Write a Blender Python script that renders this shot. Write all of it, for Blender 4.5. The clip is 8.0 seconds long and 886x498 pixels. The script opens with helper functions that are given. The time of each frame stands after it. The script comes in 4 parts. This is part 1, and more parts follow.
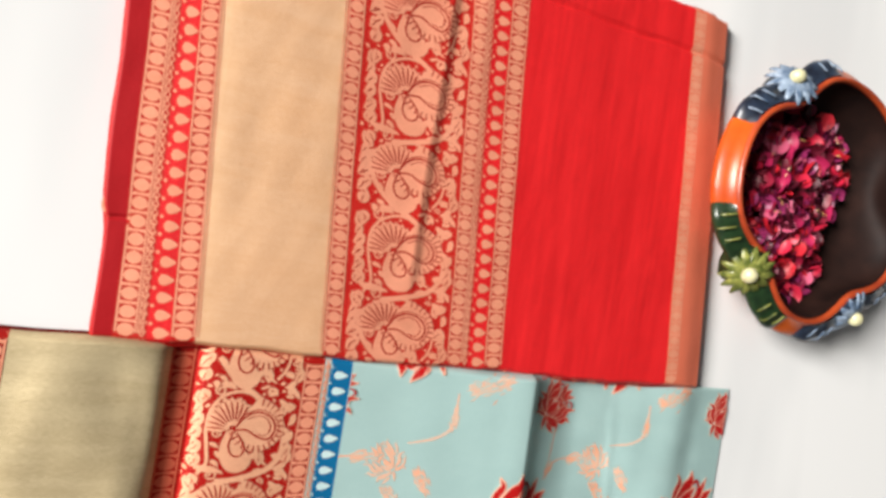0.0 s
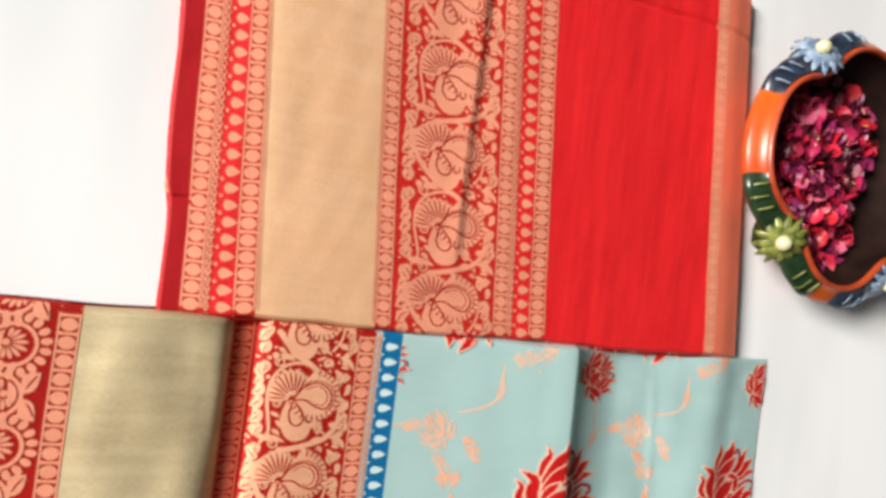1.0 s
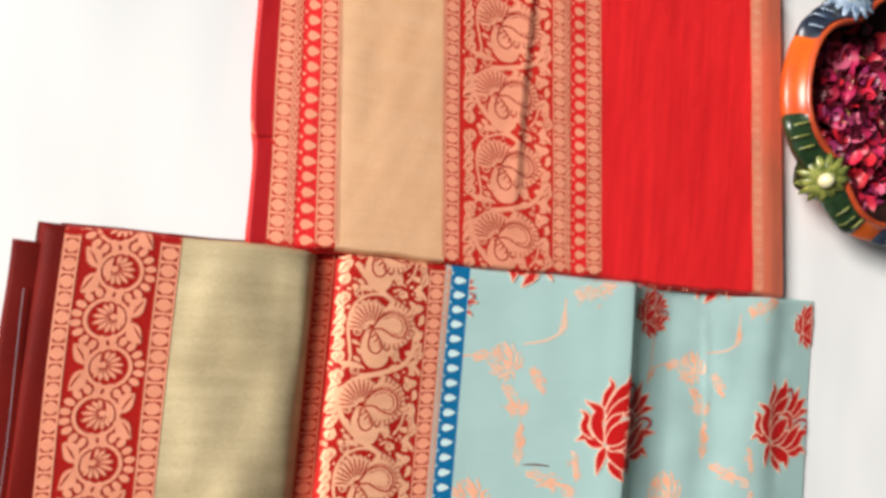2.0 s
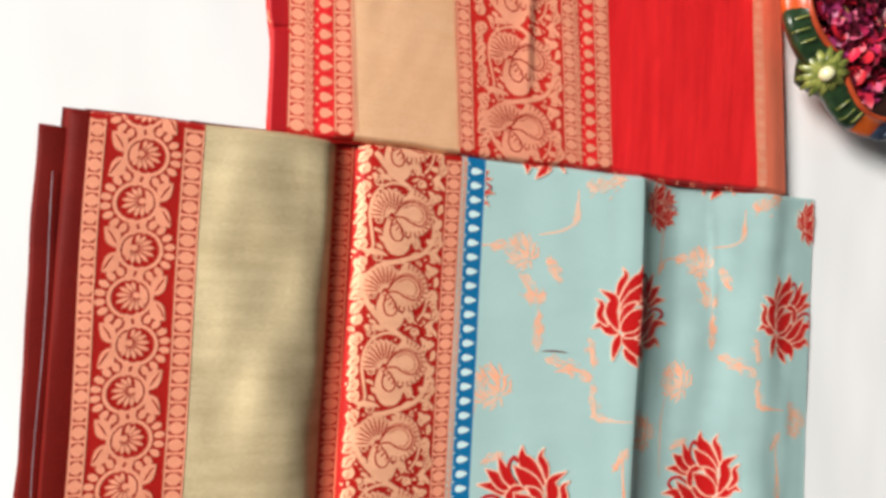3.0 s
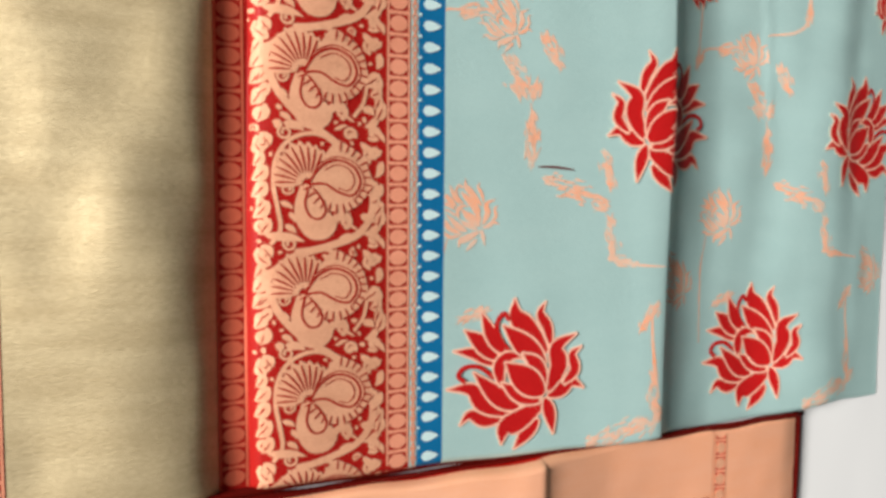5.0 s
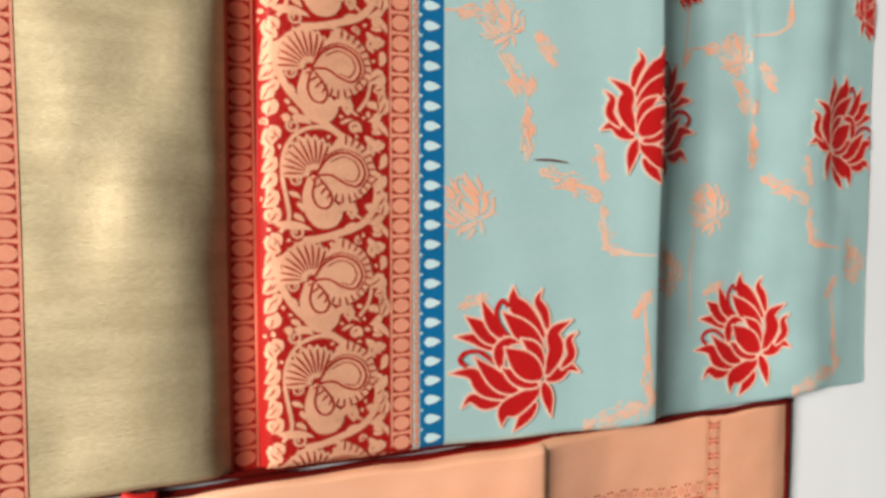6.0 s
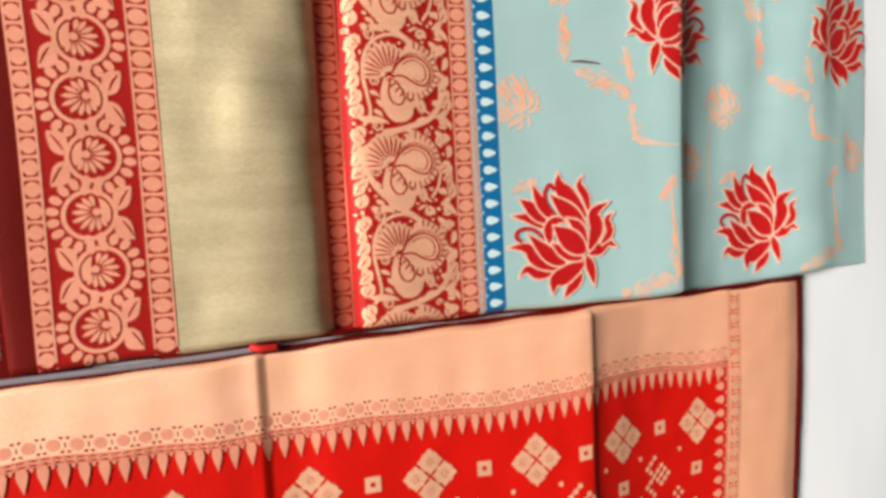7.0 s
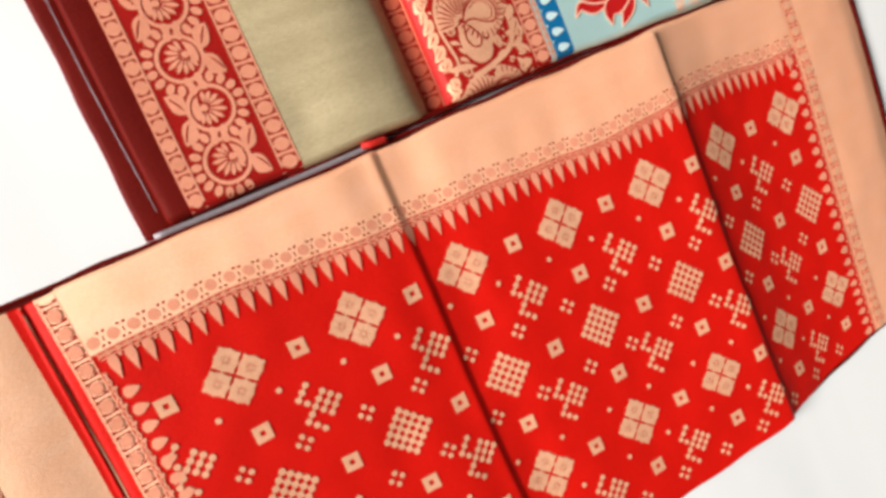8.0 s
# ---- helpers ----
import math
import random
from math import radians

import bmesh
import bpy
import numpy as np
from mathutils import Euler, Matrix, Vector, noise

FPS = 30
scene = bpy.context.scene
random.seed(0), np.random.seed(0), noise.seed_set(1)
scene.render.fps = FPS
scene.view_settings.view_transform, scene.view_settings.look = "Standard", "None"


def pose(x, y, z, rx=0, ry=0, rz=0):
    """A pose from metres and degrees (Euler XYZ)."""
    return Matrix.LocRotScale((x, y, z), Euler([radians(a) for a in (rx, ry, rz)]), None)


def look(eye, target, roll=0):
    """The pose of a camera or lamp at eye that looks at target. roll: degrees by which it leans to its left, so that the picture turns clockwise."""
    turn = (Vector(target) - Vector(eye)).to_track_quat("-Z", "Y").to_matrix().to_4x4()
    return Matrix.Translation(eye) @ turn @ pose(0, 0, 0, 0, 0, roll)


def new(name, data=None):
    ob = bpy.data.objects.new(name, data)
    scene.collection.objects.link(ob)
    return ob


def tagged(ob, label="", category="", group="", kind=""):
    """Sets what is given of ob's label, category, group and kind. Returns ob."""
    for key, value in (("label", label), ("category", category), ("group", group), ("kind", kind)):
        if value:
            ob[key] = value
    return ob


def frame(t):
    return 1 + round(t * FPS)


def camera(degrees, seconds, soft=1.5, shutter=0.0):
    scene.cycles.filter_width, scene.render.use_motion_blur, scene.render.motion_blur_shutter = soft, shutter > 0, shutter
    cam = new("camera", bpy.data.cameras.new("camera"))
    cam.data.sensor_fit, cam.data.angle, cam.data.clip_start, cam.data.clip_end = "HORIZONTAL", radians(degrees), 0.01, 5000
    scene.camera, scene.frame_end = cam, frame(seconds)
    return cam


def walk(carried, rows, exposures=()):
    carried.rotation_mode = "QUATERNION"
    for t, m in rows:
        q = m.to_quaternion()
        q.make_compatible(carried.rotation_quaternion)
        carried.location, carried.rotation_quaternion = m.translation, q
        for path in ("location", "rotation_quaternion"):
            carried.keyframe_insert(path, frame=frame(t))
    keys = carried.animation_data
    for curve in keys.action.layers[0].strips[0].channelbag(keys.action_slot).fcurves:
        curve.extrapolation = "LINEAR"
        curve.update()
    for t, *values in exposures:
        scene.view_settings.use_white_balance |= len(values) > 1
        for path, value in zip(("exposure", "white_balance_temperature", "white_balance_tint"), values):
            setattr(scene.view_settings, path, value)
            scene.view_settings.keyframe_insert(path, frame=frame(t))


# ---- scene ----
cam = camera(67.87, 8.0, soft=3.4)
PATH = [
    (0.0, -0.1808, 0.0705, 0.4005, -3.05, -23.91, 9.91),
    (0.5, -0.1855, 0.0588, 0.3998, -3.14, -23.40, 8.90),
    (1.0, -0.2003, 0.0457, 0.4076, -1.47, -22.66, 7.75),
    (1.2, -0.2072, 0.0401, 0.4093, -1.20, -22.35, 7.74),
    (2.3, -0.2452, -0.0378, 0.4215, 2.03, -21.17, 4.67),
    (2.5, -0.2516, -0.0491, 0.4223, 0.98, -21.69, 4.69),
    (3.0, -0.2506, -0.0758, 0.4178, 0.33, -22.41, 3.23),
    (3.5, -0.2270, -0.1101, 0.3842, -2.47, -21.97, 2.81),
    (4.0, -0.2010, -0.1300, 0.3503, -3.15, -21.71, 2.44),
    (4.5, -0.1824, -0.1432, 0.3141, -3.38, -21.02, 1.07),
    (4.7, -0.1754, -0.1468, 0.3022, -4.36, -21.93, 0.73),
    (6.0, -0.1837, -0.1611, 0.3150, -2.95, -22.87, -0.02),
    (6.5, -0.2043, -0.1795, 0.3365, -1.29, -22.64, -1.79),
    (7.0, -0.2379, -0.2079, 0.3554, -3.49, -22.91, -3.35),
    (7.5, -0.2782, -0.2552, 0.3675, -2.77, -21.45, -12.60),
    (8.0, -0.3081, -0.2924, 0.3557, -0.18, -21.54, -25.32),
]
walk(cam, [(t, pose(*place)) for t, *place in PATH], exposures=[(0.0, 0.10), (3.5, 0.09), (4.5, -0.05), (6.0, -0.09), (7.0, 0.06), (8.0, 0.08)])

# ---- room light and exposure ----
world = bpy.data.worlds.new("room_air")
scene.world = world
world.use_nodes = True
world.node_tree.nodes["Background"].inputs[0].default_value = (1.0, 0.98, 0.94, 1)
world.node_tree.nodes["Background"].inputs[1].default_value = 0.075
lamp = bpy.data.lights.new("window_light", "AREA")
lamp.shape, lamp.size, lamp.size_y, lamp.energy = "RECTANGLE", 3.6, 3.6, 3350.0
lamp.color = (1.0, 0.965, 0.91)
lamp_ob = new("window_light", lamp)
lamp_ob.matrix_world = look((-10.1, 1.92, 5.0), (0, -0.12, 0))
tagged(lamp_ob, "soft daylight from a high window", "light", kind="structure")


# ---- materials ----
def nodes_of(name):
    m = bpy.data.materials.new(name)
    m.use_nodes = True
    return m, m.node_tree.nodes, m.node_tree.links, m.node_tree.nodes["Principled BSDF"]


def cloth(name, colour, other=None, metal=0.0, rough=0.5, streak=(1, 1, 1), vary=0.35, weave=0.25, sheen=0.0, specular=0.15, ground=None):
    """Woven silk: two-scale colour change, a fine weave relief, satin gloss."""
    m, n, l, b = nodes_of(name)
    other = other or tuple(c * 0.72 for c in colour)
    tc = n.new("ShaderNodeTexCoord")
    mp = n.new("ShaderNodeMapping")
    mp.inputs["Scale"].default_value = streak
    l.new(tc.outputs["Object"], mp.inputs[0])
    big = n.new("ShaderNodeTexNoise")
    big.inputs["Scale"].default_value, big.inputs["Detail"].default_value = 38, 5
    fine = n.new("ShaderNodeTexNoise")
    fine.inputs["Scale"].default_value, fine.inputs["Detail"].default_value = 850, 2
    l.new(mp.outputs[0], big.inputs["Vector"])
    l.new(mp.outputs[0], fine.inputs["Vector"])
    add = n.new("ShaderNodeMath")
    add.operation = "ADD"
    l.new(big.outputs[0], add.inputs[0])
    l.new(fine.outputs[0], add.inputs[1])
    ramp = n.new("ShaderNodeMapRange")
    ramp.inputs[1].default_value, ramp.inputs[2].default_value = 0.75, 1.3
    ramp.inputs[3].default_value, ramp.inputs[4].default_value = 0.0, vary * 2
    l.new(add.outputs[0], ramp.inputs[0])
    mix = n.new("ShaderNodeMix")
    mix.data_type = "RGBA"
    mix.inputs["A"].default_value, mix.inputs["B"].default_value = (*colour, 1), (*other, 1)
    l.new(ramp.outputs[0], mix.inputs["Factor"])
    l.new(mix.outputs["Result"], b.inputs["Base Color"])
    b.inputs["Metallic"].default_value, b.inputs["Roughness"].default_value = metal, rough
    b.inputs["Specular IOR Level"].default_value = specular
    b.inputs["Sheen Weight"].default_value, b.inputs["Sheen Roughness"].default_value = sheen, 0.4
    thread = n.new("ShaderNodeMapping")
    thread.inputs["Scale"].default_value = (0.35, 2.2, 1)
    l.new(tc.outputs["Object"], thread.inputs[0])
    slub = n.new("ShaderNodeTexNoise")
    slub.inputs["Scale"].default_value, slub.inputs["Detail"].default_value = 480, 2
    l.new(thread.outputs[0], slub.inputs["Vector"])
    both = n.new("ShaderNodeMath")
    both.operation = "ADD"
    l.new(slub.outputs[0], both.inputs[0])
    l.new(fine.outputs[0], both.inputs[1])
    bump = n.new("ShaderNodeBump")
    bump.inputs["Strength"].default_value, bump.inputs["Distance"].default_value = weave, 0.0004
    l.new(both.outputs[0], bump.inputs["Height"])
    l.new(bump.outputs[0], b.inputs["Normal"])
    if ground:
        # metal weft over a coloured warp: the warp shows where the metal has nothing bright to mirror
        warp = n.new("ShaderNodeBsdfDiffuse")
        warp.inputs["Color"].default_value = (*ground[:3], 1)
        l.new(bump.outputs[0], warp.inputs["Normal"])
        blend = n.new("ShaderNodeMixShader")
        blend.inputs[0].default_value = ground[3]
        l.new(b.outputs[0], blend.inputs[1])
        l.new(warp.outputs[0], blend.inputs[2])
        l.new(blend.outputs[0], n["Material Output"].inputs[0])
    return m


def glaze(name, colour, other, rough=0.15, scale=60, metal=0.0):
    """Painted and fired clay with brushy colour."""
    m, n, l, b = nodes_of(name)
    tc = n.new("ShaderNodeTexCoord")
    noise_a = n.new("ShaderNodeTexNoise")
    noise_a.inputs["Scale"].default_value, noise_a.inputs["Detail"].default_value = scale, 6
    l.new(tc.outputs["Object"], noise_a.inputs["Vector"])
    ramp = n.new("ShaderNodeValToRGB")
    ramp.color_ramp.elements[0].position, ramp.color_ramp.elements[1].position = 0.35, 0.68
    ramp.color_ramp.elements[0].color, ramp.color_ramp.elements[1].color = (*colour, 1), (*other, 1)
    l.new(noise_a.outputs[0], ramp.inputs[0])
    l.new(ramp.outputs[0], b.inputs["Base Color"])
    b.inputs["Roughness"].default_value = rough
    bump = n.new("ShaderNodeBump")
    bump.inputs["Strength"].default_value, bump.inputs["Distance"].default_value = 0.3, 0.0008
    l.new(noise_a.outputs[0], bump.inputs["Height"])
    l.new(bump.outputs[0], b.inputs["Normal"])
    return m


def varied(name, colours, rough=0.6):
    """One colour for each loose piece of a mesh."""
    m, n, l, b = nodes_of(name)
    geo = n.new("ShaderNodeNewGeometry")
    ramp = n.new("ShaderNodeValToRGB")
    ramp.color_ramp.interpolation = "CONSTANT"
    e = ramp.color_ramp.elements
    while len(e) < len(colours):
        e.new(0.5)
    for k, c in enumerate(colours):
        e[k].position, e[k].color = k / len(colours), (*c, 1)
    l.new(geo.outputs["Random Per Island"], ramp.inputs[0])
    l.new(ramp.outputs[0], b.inputs["Base Color"])
    b.inputs["Roughness"].default_value = rough
    return m


RED = cloth("red_silk", (0.70, 0.018, 0.021), (0.50, 0.008, 0.011), 0.0, 0.55, (6, 0.35, 1), 0.42, 0.5)
BRICK = cloth("brick_red_silk", (0.50, 0.020, 0.015), (0.40, 0.014, 0.010), 0.0, 0.5, (1, 1, 1), 0.4, 0.4)
RED_DEEP = cloth("deep_red_silk", (0.36, 0.010, 0.007), (0.27, 0.007, 0.005), 0.05, 0.5)
FIELD_RED = cloth("bright_red_silk", (0.61, 0.007, 0.003), (0.48, 0.005, 0.002), 0.05, 0.5, (1, 1, 1), 0.4, 0.4)
MAROON = cloth("maroon_silk", (0.115, 0.005, 0.003), (0.075, 0.003, 0.002), 0.0, 0.6, (1, 1, 1), 0.4, 0.3, 0.0, 0.06)
PEACH = cloth("peach_zari", (1.0, 0.93, 0.74), (0.97, 0.82, 0.58), 0.85, 0.70, (0.8, 2.6, 1), 0.42, 0.35, ground=(0.92, 0.22, 0.07, 0.48))
TAN = cloth("tan_zari", (0.96, 0.86, 0.62), (0.84, 0.68, 0.42), 0.85, 0.62, (0.5, 3.4, 1), 0.5, 0.45, ground=(0.74, 0.31, 0.15, 0.5))
COPPER = cloth("copper_zari", (0.82, 0.20, 0.115), (0.66, 0.15, 0.08), 0.2, 0.42, (3, 0.4, 1), 0.35)
# copper thread darkened for the shade inside the fold beside the gold panel
SHADED_COPPER = cloth("shaded_copper_zari", (0.60, 0.13, 0.07), (0.46, 0.09, 0.05), 0.1, 0.5, (3, 0.4, 1), 0.35)
SALMON = cloth("salmon_zari", (0.82, 0.33, 0.21), (0.68, 0.25, 0.15), 0.15, 0.45, (0.8, 2.4, 1), 0.4, 0.5)
BLOOM_EDGE = cloth("pale_pink_zari", (0.86, 0.50, 0.37), (0.74, 0.40, 0.28), 0.1, 0.5)
PALE = cloth("pale_salmon_zari", (0.76, 0.39, 0.24), (0.62, 0.29, 0.17), 0.12, 0.55, (0.8, 2.4, 1), 0.45, 0.5)
GOLD = cloth("antique_gold_zari", (0.88, 0.75, 0.50), (0.58, 0.46, 0.28), 0.85, 0.60, (0.4, 3.0, 1), 0.55, 0.45, ground=(0.42, 0.335, 0.195, 0.5))
TEAL = cloth("pale_teal_silk", (0.78, 1.0, 0.97), (0.66, 0.90, 0.88), 0.85, 0.58, (0.8, 2.0, 1), 0.4, 0.35, ground=(0.36, 0.55, 0.54, 0.48))
BLUE = cloth("blue_silk", (0.004, 0.13, 0.30), (0.003, 0.10, 0.24), 0.0, 0.55)
ICE = cloth("ice_blue_zari", (0.60, 0.76, 0.76), (0.50, 0.68, 0.70), 0.1, 0.5)
LOTUS = cloth("lotus_red_silk", (0.47, 0.010, 0.010), (0.35, 0.006, 0.007), 0.0, 0.55)
BLUSH = cloth("faded_orange_zari", (0.90, 0.37, 0.20), (0.66, 0.56, 0.46), 0.15, 0.5, (0.8, 2.2, 1), 0.5)
SELVEDGE = cloth("lilac_selvedge", (0.30, 0.26, 0.28), (0.20, 0.17, 0.19), 0.2, 0.4)
CRIMSON = cloth("crimson_silk", (0.36, 0.008, 0.012), (0.29, 0.006, 0.009), 0.0, 0.55)
DARK = cloth("dark_thread", (0.12, 0.02, 0.02), None, 0.0, 0.7)
CLAY = glaze("orange_glaze", (0.50, 0.100, 0.010), (0.36, 0.042, 0.007), 0.28, 22)
CLAY.node_tree.nodes["Principled BSDF"].inputs["Specular IOR Level"].default_value = 0.3
CLAY_IN = glaze("dark_brown_glaze", (0.008, 0.0035, 0.003), (0.020, 0.008, 0.006), 0.6, 35)
CLAY_IN.node_tree.nodes["Principled BSDF"].inputs["Specular IOR Level"].default_value = 0.15
RIM = glaze("red_brown_glaze", (0.40, 0.060, 0.015), (0.24, 0.03, 0.01), 0.3, 50)
NAVY = glaze("navy_glaze", (0.008, 0.010, 0.018), (0.022, 0.034, 0.060), 0.3, 120)
STEEL = glaze("blue_white_glaze", (0.05, 0.09, 0.16), (0.30, 0.37, 0.46), 0.3, 160)
FOREST = glaze("dark_green_glaze", (0.006, 0.015, 0.006), (0.014, 0.036, 0.012), 0.3, 120)
LIME = glaze("lime_glaze", (0.05, 0.07, 0.012), (0.24, 0.25, 0.06), 0.3, 180)
CREAM = glaze("cream_glaze", (0.58, 0.55, 0.34), (0.44, 0.42, 0.24), 0.3, 200)
PETAL = varied("rose_petal", [(0.20, 0.004, 0.022), (0.34, 0.012, 0.065), (0.09, 0.003, 0.013), (0.42, 0.009, 0.02), (0.22, 0.016, 0.08), (0.46, 0.08, 0.15), (0.06, 0.003, 0.011), (0.46, 0.012, 0.04)], 0.45)
STAMEN = varied("dry_stamen", [(0.62, 0.36, 0.14), (0.45, 0.22, 0.08), (0.75, 0.5, 0.3)], 0.7)


def white_sheet():
    m, n, l, b = nodes_of("white_backdrop_cloth")
    tc = n.new("ShaderNodeTexCoord")
    mp = n.new("ShaderNodeMapping")
    mp.inputs["Rotation"].default_value = (0, 0, 0.7)
    mp.inputs["Scale"].default_value = (1.0, 0.28, 1)
    l.new(tc.outputs["Object"], mp.inputs[0])
    a = n.new("ShaderNodeTexNoise")
    a.inputs["Scale"].default_value, a.inputs["Detail"].default_value = 6, 3
    l.new(mp.outputs[0], a.inputs["Vector"])
    # soft shading of the diagonal creases, put into the colour as grey patches
    ramp = n.new("ShaderNodeValToRGB")
    ramp.color_ramp.elements[0].position, ramp.color_ramp.elements[1].position = 0.36, 0.56
    ramp.color_ramp.elements[0].color, ramp.color_ramp.elements[1].color = (0.68, 0.69, 0.70, 1), (0.785, 0.79, 0.795, 1)
    l.new(a.outputs[0], ramp.inputs[0])
    l.new(ramp.outputs[0], b.inputs["Base Color"])
    b.inputs["Roughness"].default_value = 0.65
    return m


# ---- helpers for things ----
def part(name, mesh, material, parent=None, label="", smooth=True):
    if isinstance(mesh, bmesh.types.BMesh):
        bm, mesh = mesh, bpy.data.meshes.new(name)
        bm.to_mesh(mesh)
        bm.free()
    mesh.materials.append(material)
    mesh.polygons.foreach_set("use_smooth", [smooth] * len(mesh.polygons))
    ob = new(name, mesh)
    ob.parent = parent
    return tagged(ob, label)


def thing(name, label, category, group="", at=(0, 0, 0)):
    ob = new(name)
    ob.empty_display_size = 0.02
    ob.location = at
    return tagged(ob, label, category, group)


def smooth(a, b, x):
    k = np.clip((np.asarray(x, float) - a) / (b - a), 0, 1)
    return k * k * (3 - 2 * k)


def profile(x, points):
    """A smooth height line through control points, with no overshoot."""
    px, pz = np.array(points).T
    h, d = np.diff(px), np.diff(pz) / np.diff(px)
    m = np.zeros(len(px))
    same = d[1:] * d[:-1] > 0
    m[1:-1] = np.where(same, 2 * d[1:] * d[:-1] / np.where(same, d[1:] + d[:-1], 1), 0)
    x = np.clip(np.asarray(x, float), px[0], px[-1])
    i = np.clip(np.searchsorted(px, x, side="right") - 1, 0, len(px) - 2)
    k = (x - px[i]) / h[i]
    return (pz[i] * (1 + 2 * k) + h[i] * m[i] * k) * (1 - k) ** 2 + (pz[i + 1] * (3 - 2 * k) - h[i] * m[i + 1] * (1 - k)) * k * k


def ripple(x, y, scale, seed):
    """Soft crumple between about -1 and 1."""
    r = np.random.RandomState(seed)
    out = 0
    for k in range(7):
        ang, f, ph = r.uniform(0, np.pi), scale * r.uniform(0.6, 2.4), r.uniform(0, 6.3)
        out = out + np.sin((np.cos(ang) * x + np.sin(ang) * y) * f + ph) * r.uniform(0.5, 1)
    return out / 3.5


def round_edge(d, r):
    k = np.clip(d / r, 0, 1)
    return np.sqrt(np.maximum(1 - (1 - k) ** 2, 0))


def spaced(a, b, step, *fine):
    """Even steps from a to b, closer near the places given as (middle, half width, step)."""
    out = set(np.round(np.linspace(a, b, max(2, int(abs(b - a) / step) + 1)), 6))
    for mid, half, s in fine:
        out |= {v for v in np.round(np.arange(mid - half, mid + half + s / 2, s), 6) if a < v < b}
    return np.array(sorted(out))


def sheet(us, vs, place):
    """A grid of cloth; place(u, v) gives x, y, z."""
    u, v = np.meshgrid(us, vs)
    pts = np.stack(place(u, v), -1).reshape(-1, 3)
    nu, nv = len(us), len(vs)
    i = (np.arange(nv - 1)[:, None] * nu + np.arange(nu - 1)).ravel()
    me = bpy.data.meshes.new("cloth")
    me.from_pydata(pts.tolist(), [], np.stack([i, i + 1, i + nu + 1, i + nu], 1).tolist())
    return me


